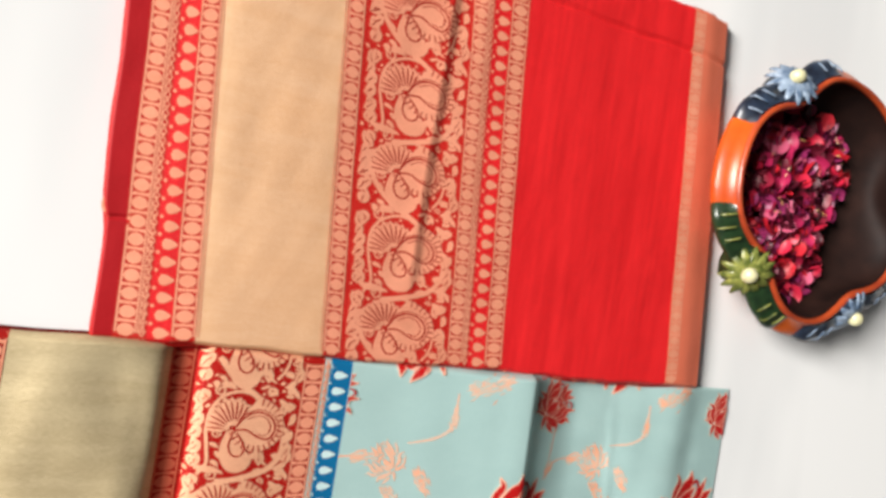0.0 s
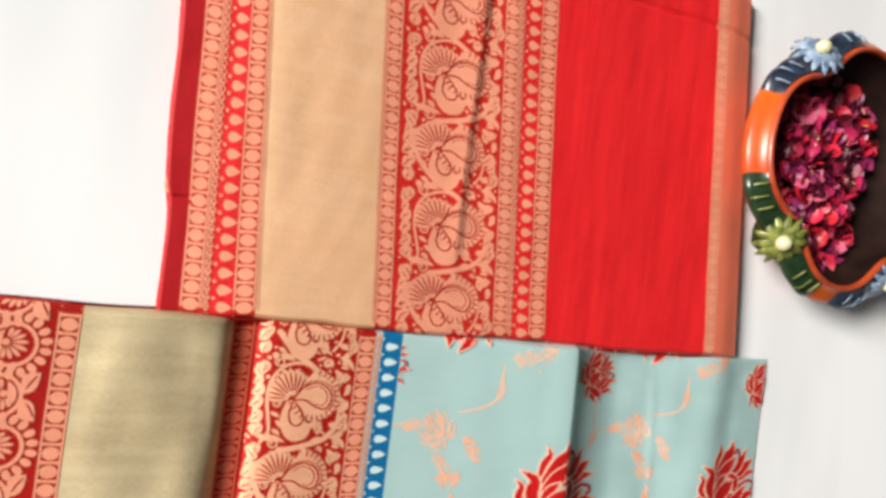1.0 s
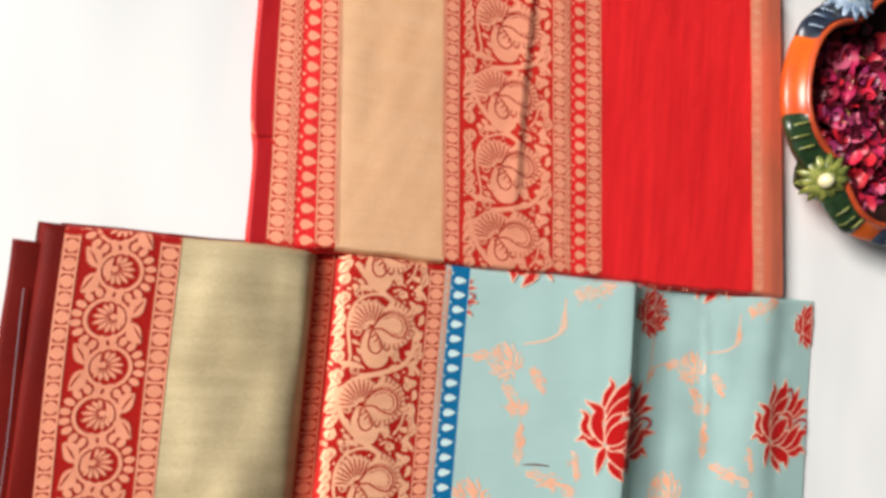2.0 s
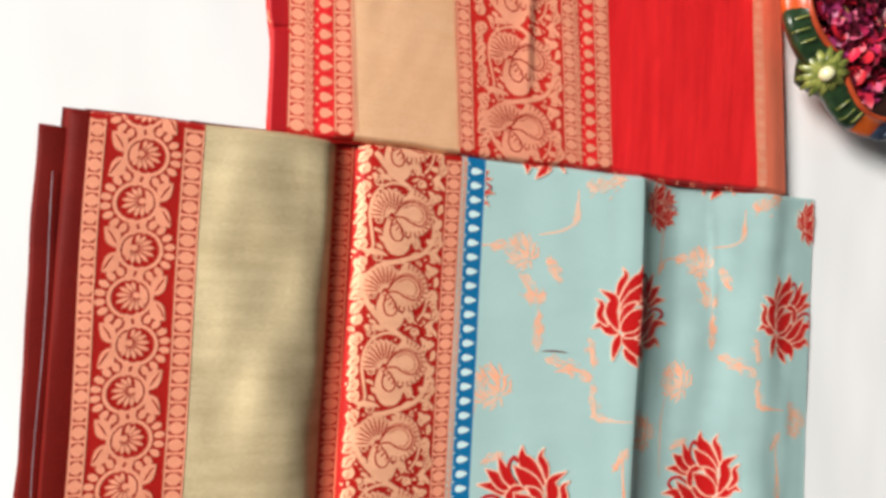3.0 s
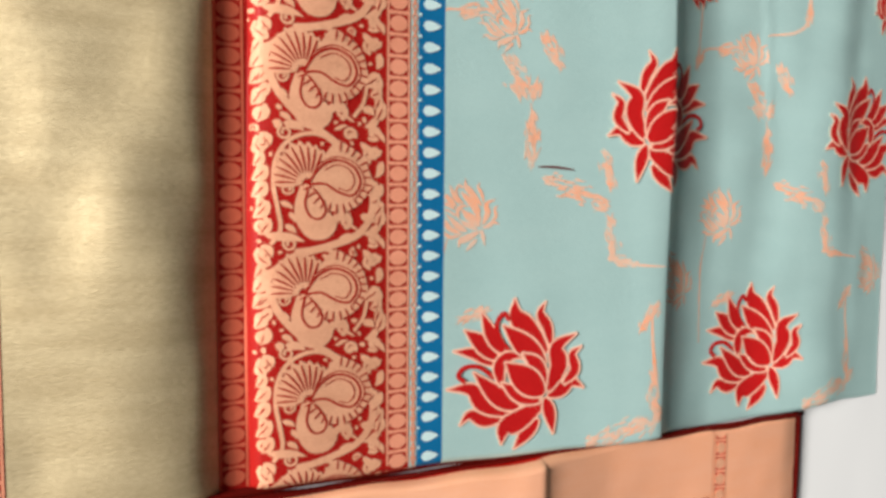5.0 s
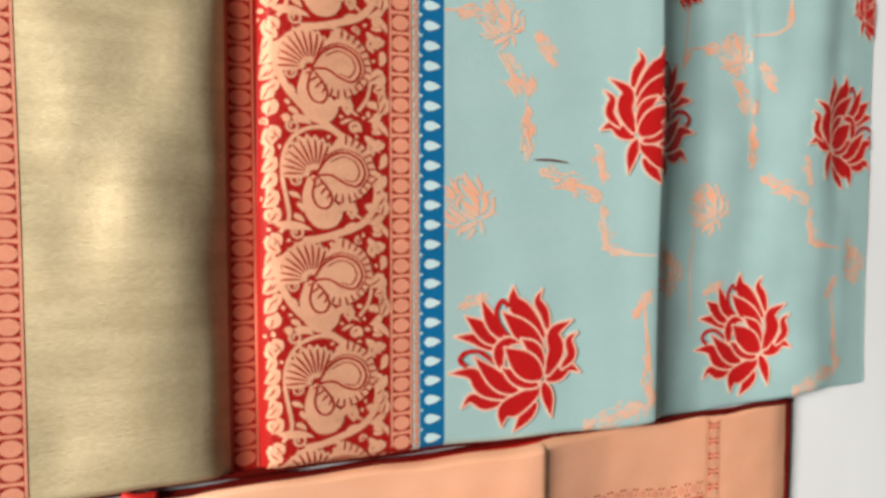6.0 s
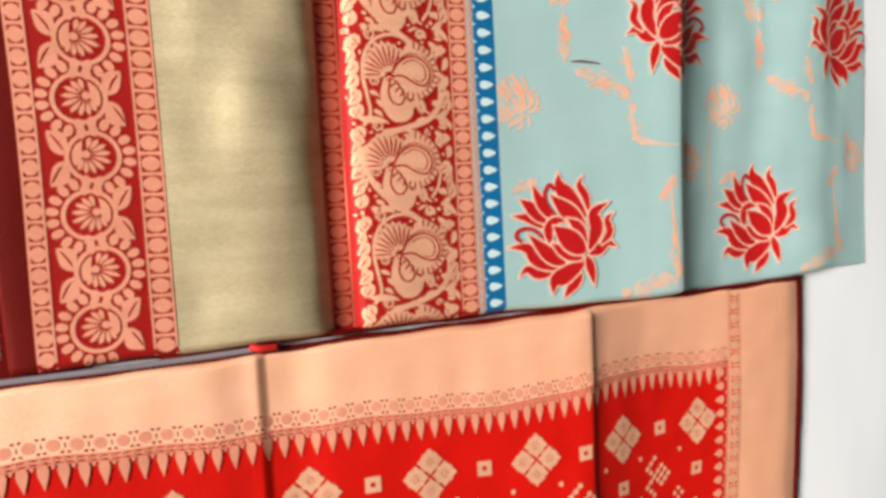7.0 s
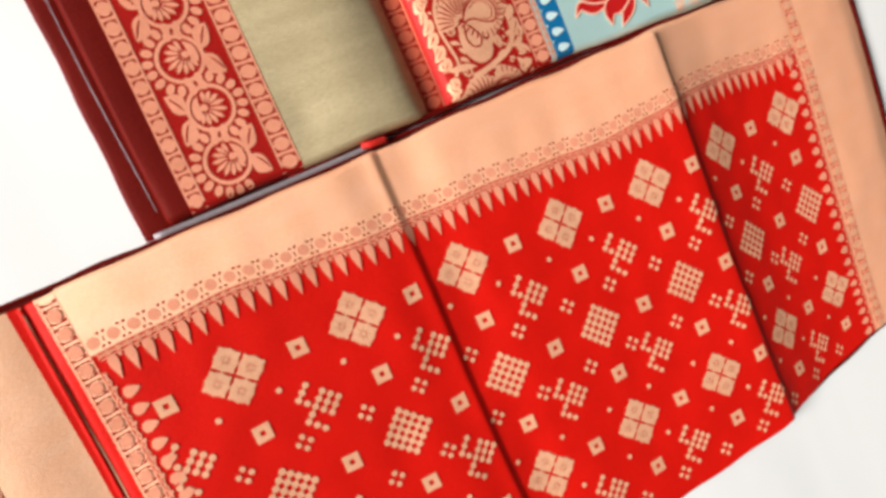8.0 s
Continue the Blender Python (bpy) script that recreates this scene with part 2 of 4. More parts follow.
class Weave:
    """Woven figures in cloth coordinates, laid on a cloth a hair above it."""

    def __init__(self):
        self.p, self.f = [], []

    def strip(self, rows):
        n, w = len(self.p), len(rows[0])
        for r in rows:
            self.p += [tuple(q) for q in r]
        for i in range(len(rows) - 1):
            for j in range(w - 1):
                a = n + i * w + j
                self.f.append((a, a + 1, a + w + 1, a + w))

    def ribbon(self, pts, width, taper=False, steps=5):
        pts = curve(pts, steps)
        d = np.gradient(pts, axis=0)
        d /= np.linalg.norm(d, axis=1)[:, None] + 1e-12
        nrm = np.stack([-d[:, 1], d[:, 0]], 1)
        w = np.full(len(pts), width / 2)
        if taper:
            w = w * (0.25 + 0.75 * np.sin(np.linspace(0.15, math.pi - 0.3, len(pts))))
        self.strip([(a - b * c, a + b * c) for a, b, c in zip(pts, nrm, w)])

    def leaf(self, base, tip, half, bend=0.0, n=8, grow=0.0, sharp=0.75):
        """A petal from base to tip: half its width, bend sideways in an S."""
        base, tip = np.array(base, float), np.array(tip, float)
        axis = tip - base
        long = np.linalg.norm(axis)
        axis /= long
        side = np.array([-axis[1], axis[0]])
        base, tip, long = base - axis * grow, tip + axis * grow, long + 2 * grow
        rows = []
        for k in np.linspace(0, 1, n + 1):
            mid = base + axis * long * k + side * bend * (math.sin(math.pi * k) - 0.55 * math.sin(2 * math.pi * k) * 0.8)
            w = (half + grow) * math.sin(math.pi * k ** sharp) ** 0.8 if 0 < k < 1 else 0.0
            rows.append((mid - side * w, mid, mid + side * w))
        self.strip(rows)

    def disc(self, c, rx, ry=None, turn=0.0, n=10):
        ry = ry or rx
        m = len(self.p)
        ca, sa = math.cos(turn), math.sin(turn)
        self.p.append(tuple(c))
        for k in range(n):
            a = 2 * math.pi * k / n
            x, y = rx * math.cos(a), ry * math.sin(a)
            self.p.append((c[0] + x * ca - y * sa, c[1] + x * sa + y * ca))
        self.f += [(m, m + 1 + k, m + 1 + (k + 1) % n) for k in range(n)]

    def ring(self, c, r, width, a0=0, a1=360, n=24):
        ang = np.radians(np.linspace(a0, a1, n + 1))
        self.strip([((c[0] + (r - width / 2) * math.cos(a), c[1] + (r - width / 2) * math.sin(a)),
                     (c[0] + (r + width / 2) * math.cos(a), c[1] + (r + width / 2) * math.sin(a))) for a in ang])

    def box(self, x0, y0, x1, y1, step=0.004):
        n = max(1, int(math.ceil(abs(y1 - y0) / step)))
        m = max(1, int(math.ceil(abs(x1 - x0) / step)))
        self.strip([[(x, y) for x in np.linspace(x0, x1, m + 1)] for y in np.linspace(y0, y1, n + 1)])

    def curl(self, c, r, width, turn=0.0, flip=1, rounds=1.35):
        k = np.linspace(0, 1, 9)
        a = turn + flip * k * rounds * 2 * math.pi
        rr = r * (1 - 0.72 * k)
        self.ribbon(np.stack([c[0] + rr * np.cos(a), c[1] + rr * np.sin(a)], 1), width, steps=2)

    def mesh(self, place, lift, bounds=None, fine=0):
        flat = bpy.data.meshes.new("flat")
        flat.from_pydata([(q[0], q[1], q[2] if len(q) > 2 else 0) for q in self.p], [], self.f)
        bm = bmesh.new()
        bm.from_mesh(flat)
        bpy.data.meshes.remove(flat)
        for k in range(fine):
            far = [e for e in bm.edges if e.calc_length() > 0.0018]
            bmesh.ops.subdivide_edges(bm, edges=far, cuts=1)
        bmesh.ops.triangulate(bm, faces=[f for f in bm.faces if len(f.verts) > 4])
        bm.verts.index_update()
        p = np.array([v.co[:] for v in bm.verts])
        faces = [[v.index for v in f.verts] for f in bm.faces]
        bm.free()
        if bounds:
            p[:, 0] = np.clip(p[:, 0], bounds[0], bounds[1])
            p[:, 1] = np.clip(p[:, 1], bounds[2], bounds[3])
        x, y, z = place(p[:, 0], p[:, 1])
        me = bpy.data.meshes.new("weave")
        me.from_pydata(np.stack([x, y, z + lift + p[:, 2]], 1).tolist(), [], faces)
        bm = bmesh.new()
        bm.from_mesh(me)
        bmesh.ops.dissolve_degenerate(bm, dist=1e-6, edges=bm.edges[:])
        for f in bm.faces:
            if f.normal.z < 0:
                f.normal_flip()
        bm.to_mesh(me)
        bm.free()
        return me


def curve(pts, steps=5):
    """A smooth line through points."""
    p = np.array(pts, float)
    p = np.vstack([2 * p[0] - p[1], p, 2 * p[-1] - p[-2]])
    out = []
    for i in range(1, len(p) - 2):
        for k in np.linspace(0, 1, steps, endpoint=False):
            a, b, c, d = p[i - 1], p[i], p[i + 1], p[i + 2]
            out.append(0.5 * (2 * b + (c - a) * k + (2 * a - 5 * b + 4 * c - d) * k * k + (3 * b - a - 3 * c + d) * k ** 3))
    out.append(p[-2])
    return np.array(out)


# ---- woven figures ----
PITCH = 0.0098


def bead_column(w, x0, x1, y0, y1, across=False):
    """Discs between two lines with a waisted bar between each pair."""
    c, wide = (x0 + x1) / 2, x1 - x0
    swap = (lambda a, b: (b, a)) if across else (lambda a, b: (a, b))

    def bar(a0, b0, a1, b1):
        w.box(*swap(a0, b0), *swap(a1, b1))

    bar(x0, y0, x0 + 0.0011, y1)
    bar(x1 - 0.0011, y0, x1, y1)
    y = y0 + PITCH / 2
    while y < y1 - 0.003:
        w.disc(swap(c, y), *swap(wide * 0.39, 0.0036), n=12)
        if y + PITCH / 2 < y1:
            bar(c - wide * 0.32, y + PITCH / 2 - 0.0008, c + wide * 0.32, y + PITCH / 2 + 0.0008)
            for s in (-1, 1):
                w.leaf(swap(c + s * wide * 0.42, y + PITCH / 2), swap(c + s * wide * 0.2, y + PITCH / 2), 0.0012, n=3)
        y += PITCH


def lattice_column(w, x0, x1, y0, y1, across=False):
    """A thin wavy line with small dots."""
    swap = (lambda a, b: (b, a)) if across else (lambda a, b: (a, b))
    c, amp = (x0 + x1) / 2, (x1 - x0) * 0.3
    for ph in (0, 1):
        pts = [swap(c + amp * (1 if (k + ph) % 2 else -1), y0 + (y1 - y0) * k / n) for n in [int((y1 - y0) / PITCH * 2)] for k in range(n + 1)]
        w.ribbon(pts, 0.0008, steps=2)
    y = y0 + PITCH / 2
    while y < y1:
        w.disc(swap(c, y), 0.0008, n=6)
        y += PITCH / 2


def drop_column(w, x0, x1, y0, y1, point=1, across=False, slim=1.0, pitch=PITCH):
    """Seeds with one pointed end, and dots at the other."""
    swap = (lambda a, b: (b, a)) if across else (lambda a, b: (a, b))
    y = y0 + pitch / 2
    a, b = (x0, x1) if point > 0 else (x1, x0)
    long = b - a
    while y < y1 - pitch * 0.2:
        w.leaf(swap(a + 0.22 * long, y), swap(a + 0.97 * long, y), 0.0031 * slim, n=8, sharp=0.62)
        w.disc(swap(a + 0.1 * long, y + pitch / 2), 0.0011 * slim, n=7)
        y += pitch


def tooth_row(w, u0, u1, top, tip, pitch):
    """Sharp teeth hanging from a line, each under a small bead."""
    u = u0 + pitch / 2
    while u < u1:
        rows = []
        for f, h in ((0.0, 0.45), (0.10, 0.88), (0.24, 1.0), (0.42, 0.88), (0.62, 0.60), (0.82, 0.28), (1.0, 0.03)):
            y = top + (tip - top) * f
            rows.append(((u - h * pitch * 0.30, y), (u, y), (u + h * pitch * 0.30, y)))
        w.strip(rows)
        w.disc((u + pitch / 2, top + (tip - top) * 0.12), 0.0009, n=6)
        u += pitch


def ring_motif(w, ink, x, y, side):
    """A wheel holding an opening flower, a half collar of teeth, and veined leaves on the other side."""
    R = 0.0110
    w.ring((x, y), R, 0.0021)
    for k in range(12):
        a = math.radians(-108 + k * 19.6) if side > 0 else math.radians(72 + k * 19.6)
        c = (x + math.cos(a) * 0.0155, y + math.sin(a) * 0.0155)
        w.disc(c, 0.0030, 0.0021, a, 8)
    hub = (x - side * 0.0030, y + 0.0012)
    for k in range(9):
        a = math.radians(-118 + k * 24) if side > 0 else math.radians(298 - k * 24)
        far = 0.0112 - 0.0030 * abs(k - 4) / 4
        w.leaf((hub[0] + math.cos(a) * 0.0022, hub[1] + math.sin(a) * 0.0022), (hub[0] + math.cos(a) * far, hub[1] + math.sin(a) * far), 0.00115, n=5, sharp=1.5)
    w.disc(hub, 0.0019, n=9)
    w.leaf((x - side * 0.0078, y - 0.0040), (x - side * 0.0040, y + 0.0078), 0.0022, side * 0.0008)
    for up in (1, -1):
        a, b = (x - side * 0.0116, y + up * 0.0012), (x - side * 0.0184, y + up * 0.0128)
        w.leaf(a, b, 0.0042, -up * side * 0.0012, sharp=1.0)
        ink.ribbon([(a[0] + (b[0] - a[0]) * q + up * side * 0.0009 * math.sin(3 * q), a[1] + (b[1] - a[1]) * q) for q in (0.2, 0.5, 0.85)], 0.0007, True, 3)


def peacock_band(w, ink, x0, x1, y0, y1, start):
    """A winding vine with a fan-tailed bird in each bend: w is the metal thread, ink the dark drawing on it."""
    step = 0.0488
    k, ky = (x1 - x0) / 480.0, step / 355.0

    def at(px, py, base):
        return (x0 + (px - 165) * k, base - (py - 440) * ky)

    vine = [(222, 20), (258, 130), (340, 218), (450, 286), (545, 352), (592, 430), (592, 520), (540, 590), (430, 632), (320, 660), (250, 705)]
    line, base = [], start + 2 * step
    while base > y0 - 2 * step:
        line += [at(x, y, base) for x, y in vine]
        base -= 2 * step
    w.ribbon([q for q in line if y0 - 0.01 < q[1] < y1 + 0.01], 0.0033, steps=6)
    n, base = 0, start + 2 * step
    while base > y0 - step:
        if base < y1 + step:
            peacock(w, ink, lambda x, y, b=base, m=n: at(x - (14 if m % 2 else 0), y, b), n % 2, k)
            vine_leaves(w, ink, n % 2, lambda x, y, b=base: at(x, y, b), k)
        base -= step
        n += 1
    rnd = np.random.RandomState(5)
    for r, tries in ((0.0027, 700), (0.0020, 1100), (0.0014, 1500), (0.0010, 1800)):
        taken = np.array([p[:2] for p in w.p])
        spots = np.stack([rnd.uniform(x0 + r, x1 - r, tries), rnd.uniform(y0 + r, y1 - r, tries)], 1)
        near = np.array([np.min(np.sum((taken - s) ** 2, 1)) for s in spots])
        kept = np.zeros((0, 2))
        for s in spots[near > (r + 0.0007) ** 2]:
            if len(kept) and np.min(np.sum((kept - s) ** 2, 1)) < (2 * r + 0.0007) ** 2:
                continue
            kept = np.vstack([kept, s])
            a = rnd.uniform(0, 6.3)
            d = np.array((math.cos(a), math.sin(a)))
            if r > 0.0018:
                w.leaf(s - d * r * 1.15, s + d * r * 1.25, r * 0.85, r * 0.3, sharp=0.65)
                ink.curl(s - d * r * 0.2, r * 0.5, 0.0005, a, 1, 0.8)
            else:
                w.disc(s, r * 1.1, r * 0.8, a, 8)


def fill(w, pts, mid, steps=3):
    """A rounded shape round a middle point."""
    loop, mid = curve(list(pts) + list(pts[:1]), steps), np.array(mid)
    w.strip([[mid + (e - mid) * s for s in (0.0, 0.34, 0.67, 1.0)] for e in loop])


PAISLEY = ((356, 432), (392, 372), (452, 346), (512, 366), (534, 414), (506, 456), (456, 448), (408, 424))


def peacock(w, ink, q, odd, k):
    """One bird: fan, eyed train with a scalloped hem, folded wing, breast, neck and head."""
    # fan of feathers behind the bird
    hub = (362, 432)
    for j in range(11):
        a = math.radians(52 + j * 12.5)
        far = 148 - 26 * abs(j - 5) / 5
        tip = q(hub[0] + far * math.cos(a), hub[1] - far * math.sin(a))
        w.leaf(q(hub[0] + 16 * math.cos(a), hub[1] - 16 * math.sin(a)), tip, 22 * k, -0.0006, n=7, sharp=1.5)
    for j in range(10):
        a = math.radians(58 + j * 12.5)
        ink.ribbon([q(hub[0] + r * math.cos(a + 0.0010 * r), hub[1] - r * math.sin(a + 0.0010 * r)) for r in (40, 85, 132 - 20 * abs(j - 4.5) / 5)], 0.0009, True, 3)
    # eyed train and its ribbed hem
    c = np.array((466, 406))
    rx, ry = 122, 112
    around = [math.radians(96 - j * 26) for j in range(11)]
    fill(w, [q(*hub)] + [q(c[0] + rx * math.cos(a), c[1] - ry * math.sin(a)) for a in around], q(*c))
    for j in range(19):
        a = math.radians(84 - j * 13.5)
        ink.ribbon([q(c[0] + r * rx * math.cos(a), c[1] - r * ry * math.sin(a)) for r in (0.76, 0.9, 1.06)], 0.0008, True, 2)
    big = [hub] + [tuple(c + (np.array(e) - np.array((452, 402))) * 1.02) for e in PAISLEY[1:]]
    ink.ribbon([q(*e) for e in big + big[:1]], 0.0010, steps=4)
    ink.ribbon([q(*(c + (np.array(e) - c) * 0.74)) for e in big[1:7]], 0.0005, steps=3)
    ink.ribbon([q(*(c + (np.array(e) - c) * 1.20)) for e in big[1:6]], 0.0005, steps=3)
    # breast, folded wing, neck and head
    fill(w, [q(*e) for e in ((336, 436), (316, 500), (326, 562), (370, 608), (432, 604), (464, 560), (436, 516), (390, 448))], q(380, 530))
    ink.ribbon([q(*e) for e in ((362, 446), (352, 498), (372, 536), (406, 540), (424, 510), (404, 470), (380, 444))], 0.0009, steps=4)
    w.ribbon([q(*e) for e in ((430, 588), (452, 548), (486, 528), (508, 548), (496, 574))], 32 * k, True)
    w.disc(q(496, 550), 18 * k, n=10)
    ink.disc(q(494, 552), 4 * k, n=6)
    w.leaf(q(505, 556), q(545, 578), 6 * k, n=4)
    for j in range(3):
        w.leaf(q(490, 536), q(486 + 16 * j, 508 + 4 * j), 3.5 * k, n=3)
    # sprigs beside the bird
    w.curl(q(292, 446), 23 * k, 8 * k, 0.6, -1, 1.3)
    for a, b, c2, d, h in ((268, 486, 312, 512, 10), (300, 520, 318, 556, 10), (284, 560, 322, 590, 11), (470, 606, 522, 590, 7)):
        w.leaf(q(a, b), q(c2, d), h * k, 0.0004)
    w.curl(q(300, 622), 26 * k, 9 * k, 2.2, 1, 1.3)
    # the other half of the ring that holds the bird
    if odd:
        w.ribbon([q(*e) for e in ((330, 290), (430, 286), (520, 318), (572, 372), (588, 440), (576, 510), (540, 560))], 0.0017)
    else:
        w.ribbon([q(*e) for e in ((470, 290), (380, 268), (300, 292), (256, 350), (246, 430), (260, 510), (268, 575), (236, 622))], 0.0019)


RIGHT_LEAVES = ((624, 60, 560, 100, 19), (632, 110, 584, 130, 17), (640, 150, 606, 214, 17), (560, 170, 602, 196, 12), (634, 345, 606, 400, 12), (632, 420, 606, 470, 11), (636, 480, 598, 530, 13), (630, 560, 560, 590, 12), (596, 596, 640, 640, 13), (560, 640, 606, 700, 11))
LEFT_LEAVES = ((232, 70, 186, 110, 17), (240, 120, 190, 150, 16), (214, 330, 182, 372, 15), (228, 372, 178, 418, 19), (226, 424, 176, 470, 19), (232, 484, 180, 536, 19), (236, 540, 196, 590, 16), (206, 622, 240, 664, 13), (236, 690, 186, 650, 14), (280, 236, 352, 262, 12))


def vine_leaves(w, ink, odd, at, k):
    """Leaves and curls that fill both margins of the vine, handed on from bend to bend."""
    for leaves in (RIGHT_LEAVES, LEFT_LEAVES):
        for a, b, c, d, h in leaves:
            if odd and leaves is RIGHT_LEAVES:
                a, c = a - 10, c + 4
            elif odd:
                a = min(a, 214)
            w.leaf(at(a, b), at(c, d), h * 1.3 * k, 0.0007, sharp=0.8)
            if h > 12:
                ink.ribbon([at(a + (c - a) * e, b + (d - b) * e + 5 * math.sin(3 * e)) for e in (0.25, 0.55, 0.85)], 0.0006, True, 2)
    for j, (x, y, r) in enumerate(((206, 206, 27), (212, 300, 25), (262, 244, 12), (600, 252, 26), (586, 326, 24), (512, 262, 22), (606, 668, 18))):
        if odd and 220 < x < 560:
            continue
        w.curl(at(x, y), r * 1.1 * k, 13 * k, 0.9 * j + 1.2, 1 if j % 2 else -1, 1.25)
        w.disc(at(x, y), r * 0.3 * k, n=7)


# petals as a spine from base to tip, with half the width
CROWN_PETALS = (
    (((866, 602), (835, 583), (797, 577)), 10), (((870, 592), (842, 563), (815, 541)), 14), (((882, 582), (860, 548), (843, 509)), 12),
    (((966, 575), (958, 540), (945, 516), (954, 496)), 9), (((958, 585), (922, 540), (902, 516), (900, 487)), 17), (((955, 608), (915, 568), (880, 533)), 18))
SKIRT_PETALS = (
    (((885, 697), (850, 702), (825, 690), (808, 707)), 10), (((893, 692), (848, 672), (826, 645), (786, 643)), 14), (((908, 682), (868, 655), (830, 615)), 16),
    (((944, 708), (922, 732), (902, 757)), 12), (((952, 680), (908, 706), (884, 718), (879, 746)), 18), (((956, 670), (966, 702), (972, 737)), 11),
    (((962, 666), (985, 657), (1004, 644), (1027, 655)), 12))
HEART_PETALS = (
    (((990, 646), (1010, 622), (1005, 594), (1021, 580)), 9), (((962, 656), (980, 612), (976, 578), (1011, 556)), 16), (((955, 645), (938, 606), (914, 584)), 13),
    (((878, 640), (874, 606), (892, 588), (914, 592)), 11), (((945, 674), (906, 656), (878, 635)), 13), (((953, 660), (915, 628), (884, 599)), 22))


def lotus(red, glow, x, y, flip=1, size=0.00033, edge=0.0008, slim=1.0):
    """A lotus bloom in flame-shaped petals, each laid over the last with a pale edge."""
    def at(px, py):
        return (x + flip * (px - 955) * size * 0.97, y - (py - 662) * size * 0.86)
    for k, (spine, h) in enumerate(CROWN_PETALS + SKIRT_PETALS + HEART_PETALS):
        line = curve([at(*q) for q in spine], 7 if len(spine) == 3 else 5)
        d = np.gradient(line, axis=0)
        d /= np.linalg.norm(d, axis=1)[:, None]
        nrm = np.stack([-d[:, 1], d[:, 0]], 1)
        along = np.linspace(0, 1, len(line))
        wide = h * 0.95 * size * slim * np.sin(math.pi * (0.03 + 0.97 * along) ** 0.76).clip(0, 1) ** 0.95
        for w, grow, high in ((glow, edge, 0.0), (red, -edge * 0.45, 0.00002)):
            ends = line.copy()
            ends[0] -= d[0] * max(grow, 0)
            ends[-1] += d[-1] * max(grow, 0)
            half = np.maximum(wide + grow, 0.0)[:, None]
            n = len(w.p)
            w.strip([(a - b, a, a + b) for a, b in zip(ends, nrm * half)])
            w.p[n:] = [(q[0], q[1], k * 0.00004 + high) for q in w.p[n:]]
    for pts in (((892, 580), (874, 556), (869, 530), (880, 512), (890, 524)), ((866, 626), (840, 606), (815, 606), (804, 620), (816, 632))):
        n = len(red.p)
        red.ribbon([at(*q) for q in pts], size * 7)
        red.p[n:] = [(q[0], q[1], 0.0005) for q in red.p[n:]]


# ---- the ground ----
def ground():
    xs = np.concatenate([[-1.8, -1.2, -0.8], np.arange(-0.6, 0.601, 0.02), [0.8, 1.2, 1.8]])

    def place(u, v):
        near = np.exp(-(u ** 2 + (v + 0.1) ** 2) / 0.5)
        d = np.cos(0.7) * u + np.sin(0.7) * v
        return u, v, -0.0012 + 0.0008 * near * np.sin(d * 46 + 1.5 * np.sin(v * 9)) * (0.5 + 0.5 * np.sin(u * 11 + v * 5))
    g = part("ground", sheet(xs, xs, place), white_sheet())
    tagged(g, "smooth white backdrop cloth with faint soft creases", "backdrop cloth", kind="structure")
    return g


ground()


# ---- red and peach saree ----
def red_place(u, v):
    shear = 0.045 + 0.043 * smooth(-0.19, -0.13, u)
    x = u - shear * v + 0.0006 * np.sin(v * 60 + u * 9) * (1 - smooth(-0.199, -0.18, u)) - 0.0018 * smooth(0.066, 0.074, v) * (1 - smooth(-0.2, -0.192, u))
    y = v + 0.0008 * np.sin(u * 37) + 0.0004 * np.sin(u * 160)
    d = np.minimum(np.minimum((u + 0.2) * 3, 0.2365 - u), np.minimum(v, 0.293 - v))
    z = (0.0125 - 0.0052 * (1 - smooth(-0.205, -0.13, u)) - 0.0048 * smooth(0.208, 0.240, u)) * round_edge(d, 0.0045)
    z = z + (0.0005 * ripple(x, y, 45, 3) + 0.0002 * ripple(x, y, 160, 4)) * np.clip(d / 0.02, 0, 1)
    cu = -0.0285 + 0.088 * v + 0.0006 * np.sin(v * 40)
    deep = smooth(0.035, 0.075, v) * np.clip(d / 0.01, 0, 1)
    e = u - cu
    z = z + deep * np.where(e < 0, 0.0009 * np.exp(e / 0.010), 0.0010 - 0.0018 * smooth(0, 0.0085, e) + 0.0008 * smooth(0.007, 0.028, e))
    z = z - 0.0016 * smooth(0.2553, 0.2568, v) * (1 - smooth(0.2575, 0.262, v)) * smooth(0.045, 0.06, u)
    z = z - 0.0016 * np.exp(-((v - 0.0665) / 0.0012) ** 2) * (1 - smooth(-0.195, -0.178, u))
    return x, y, z


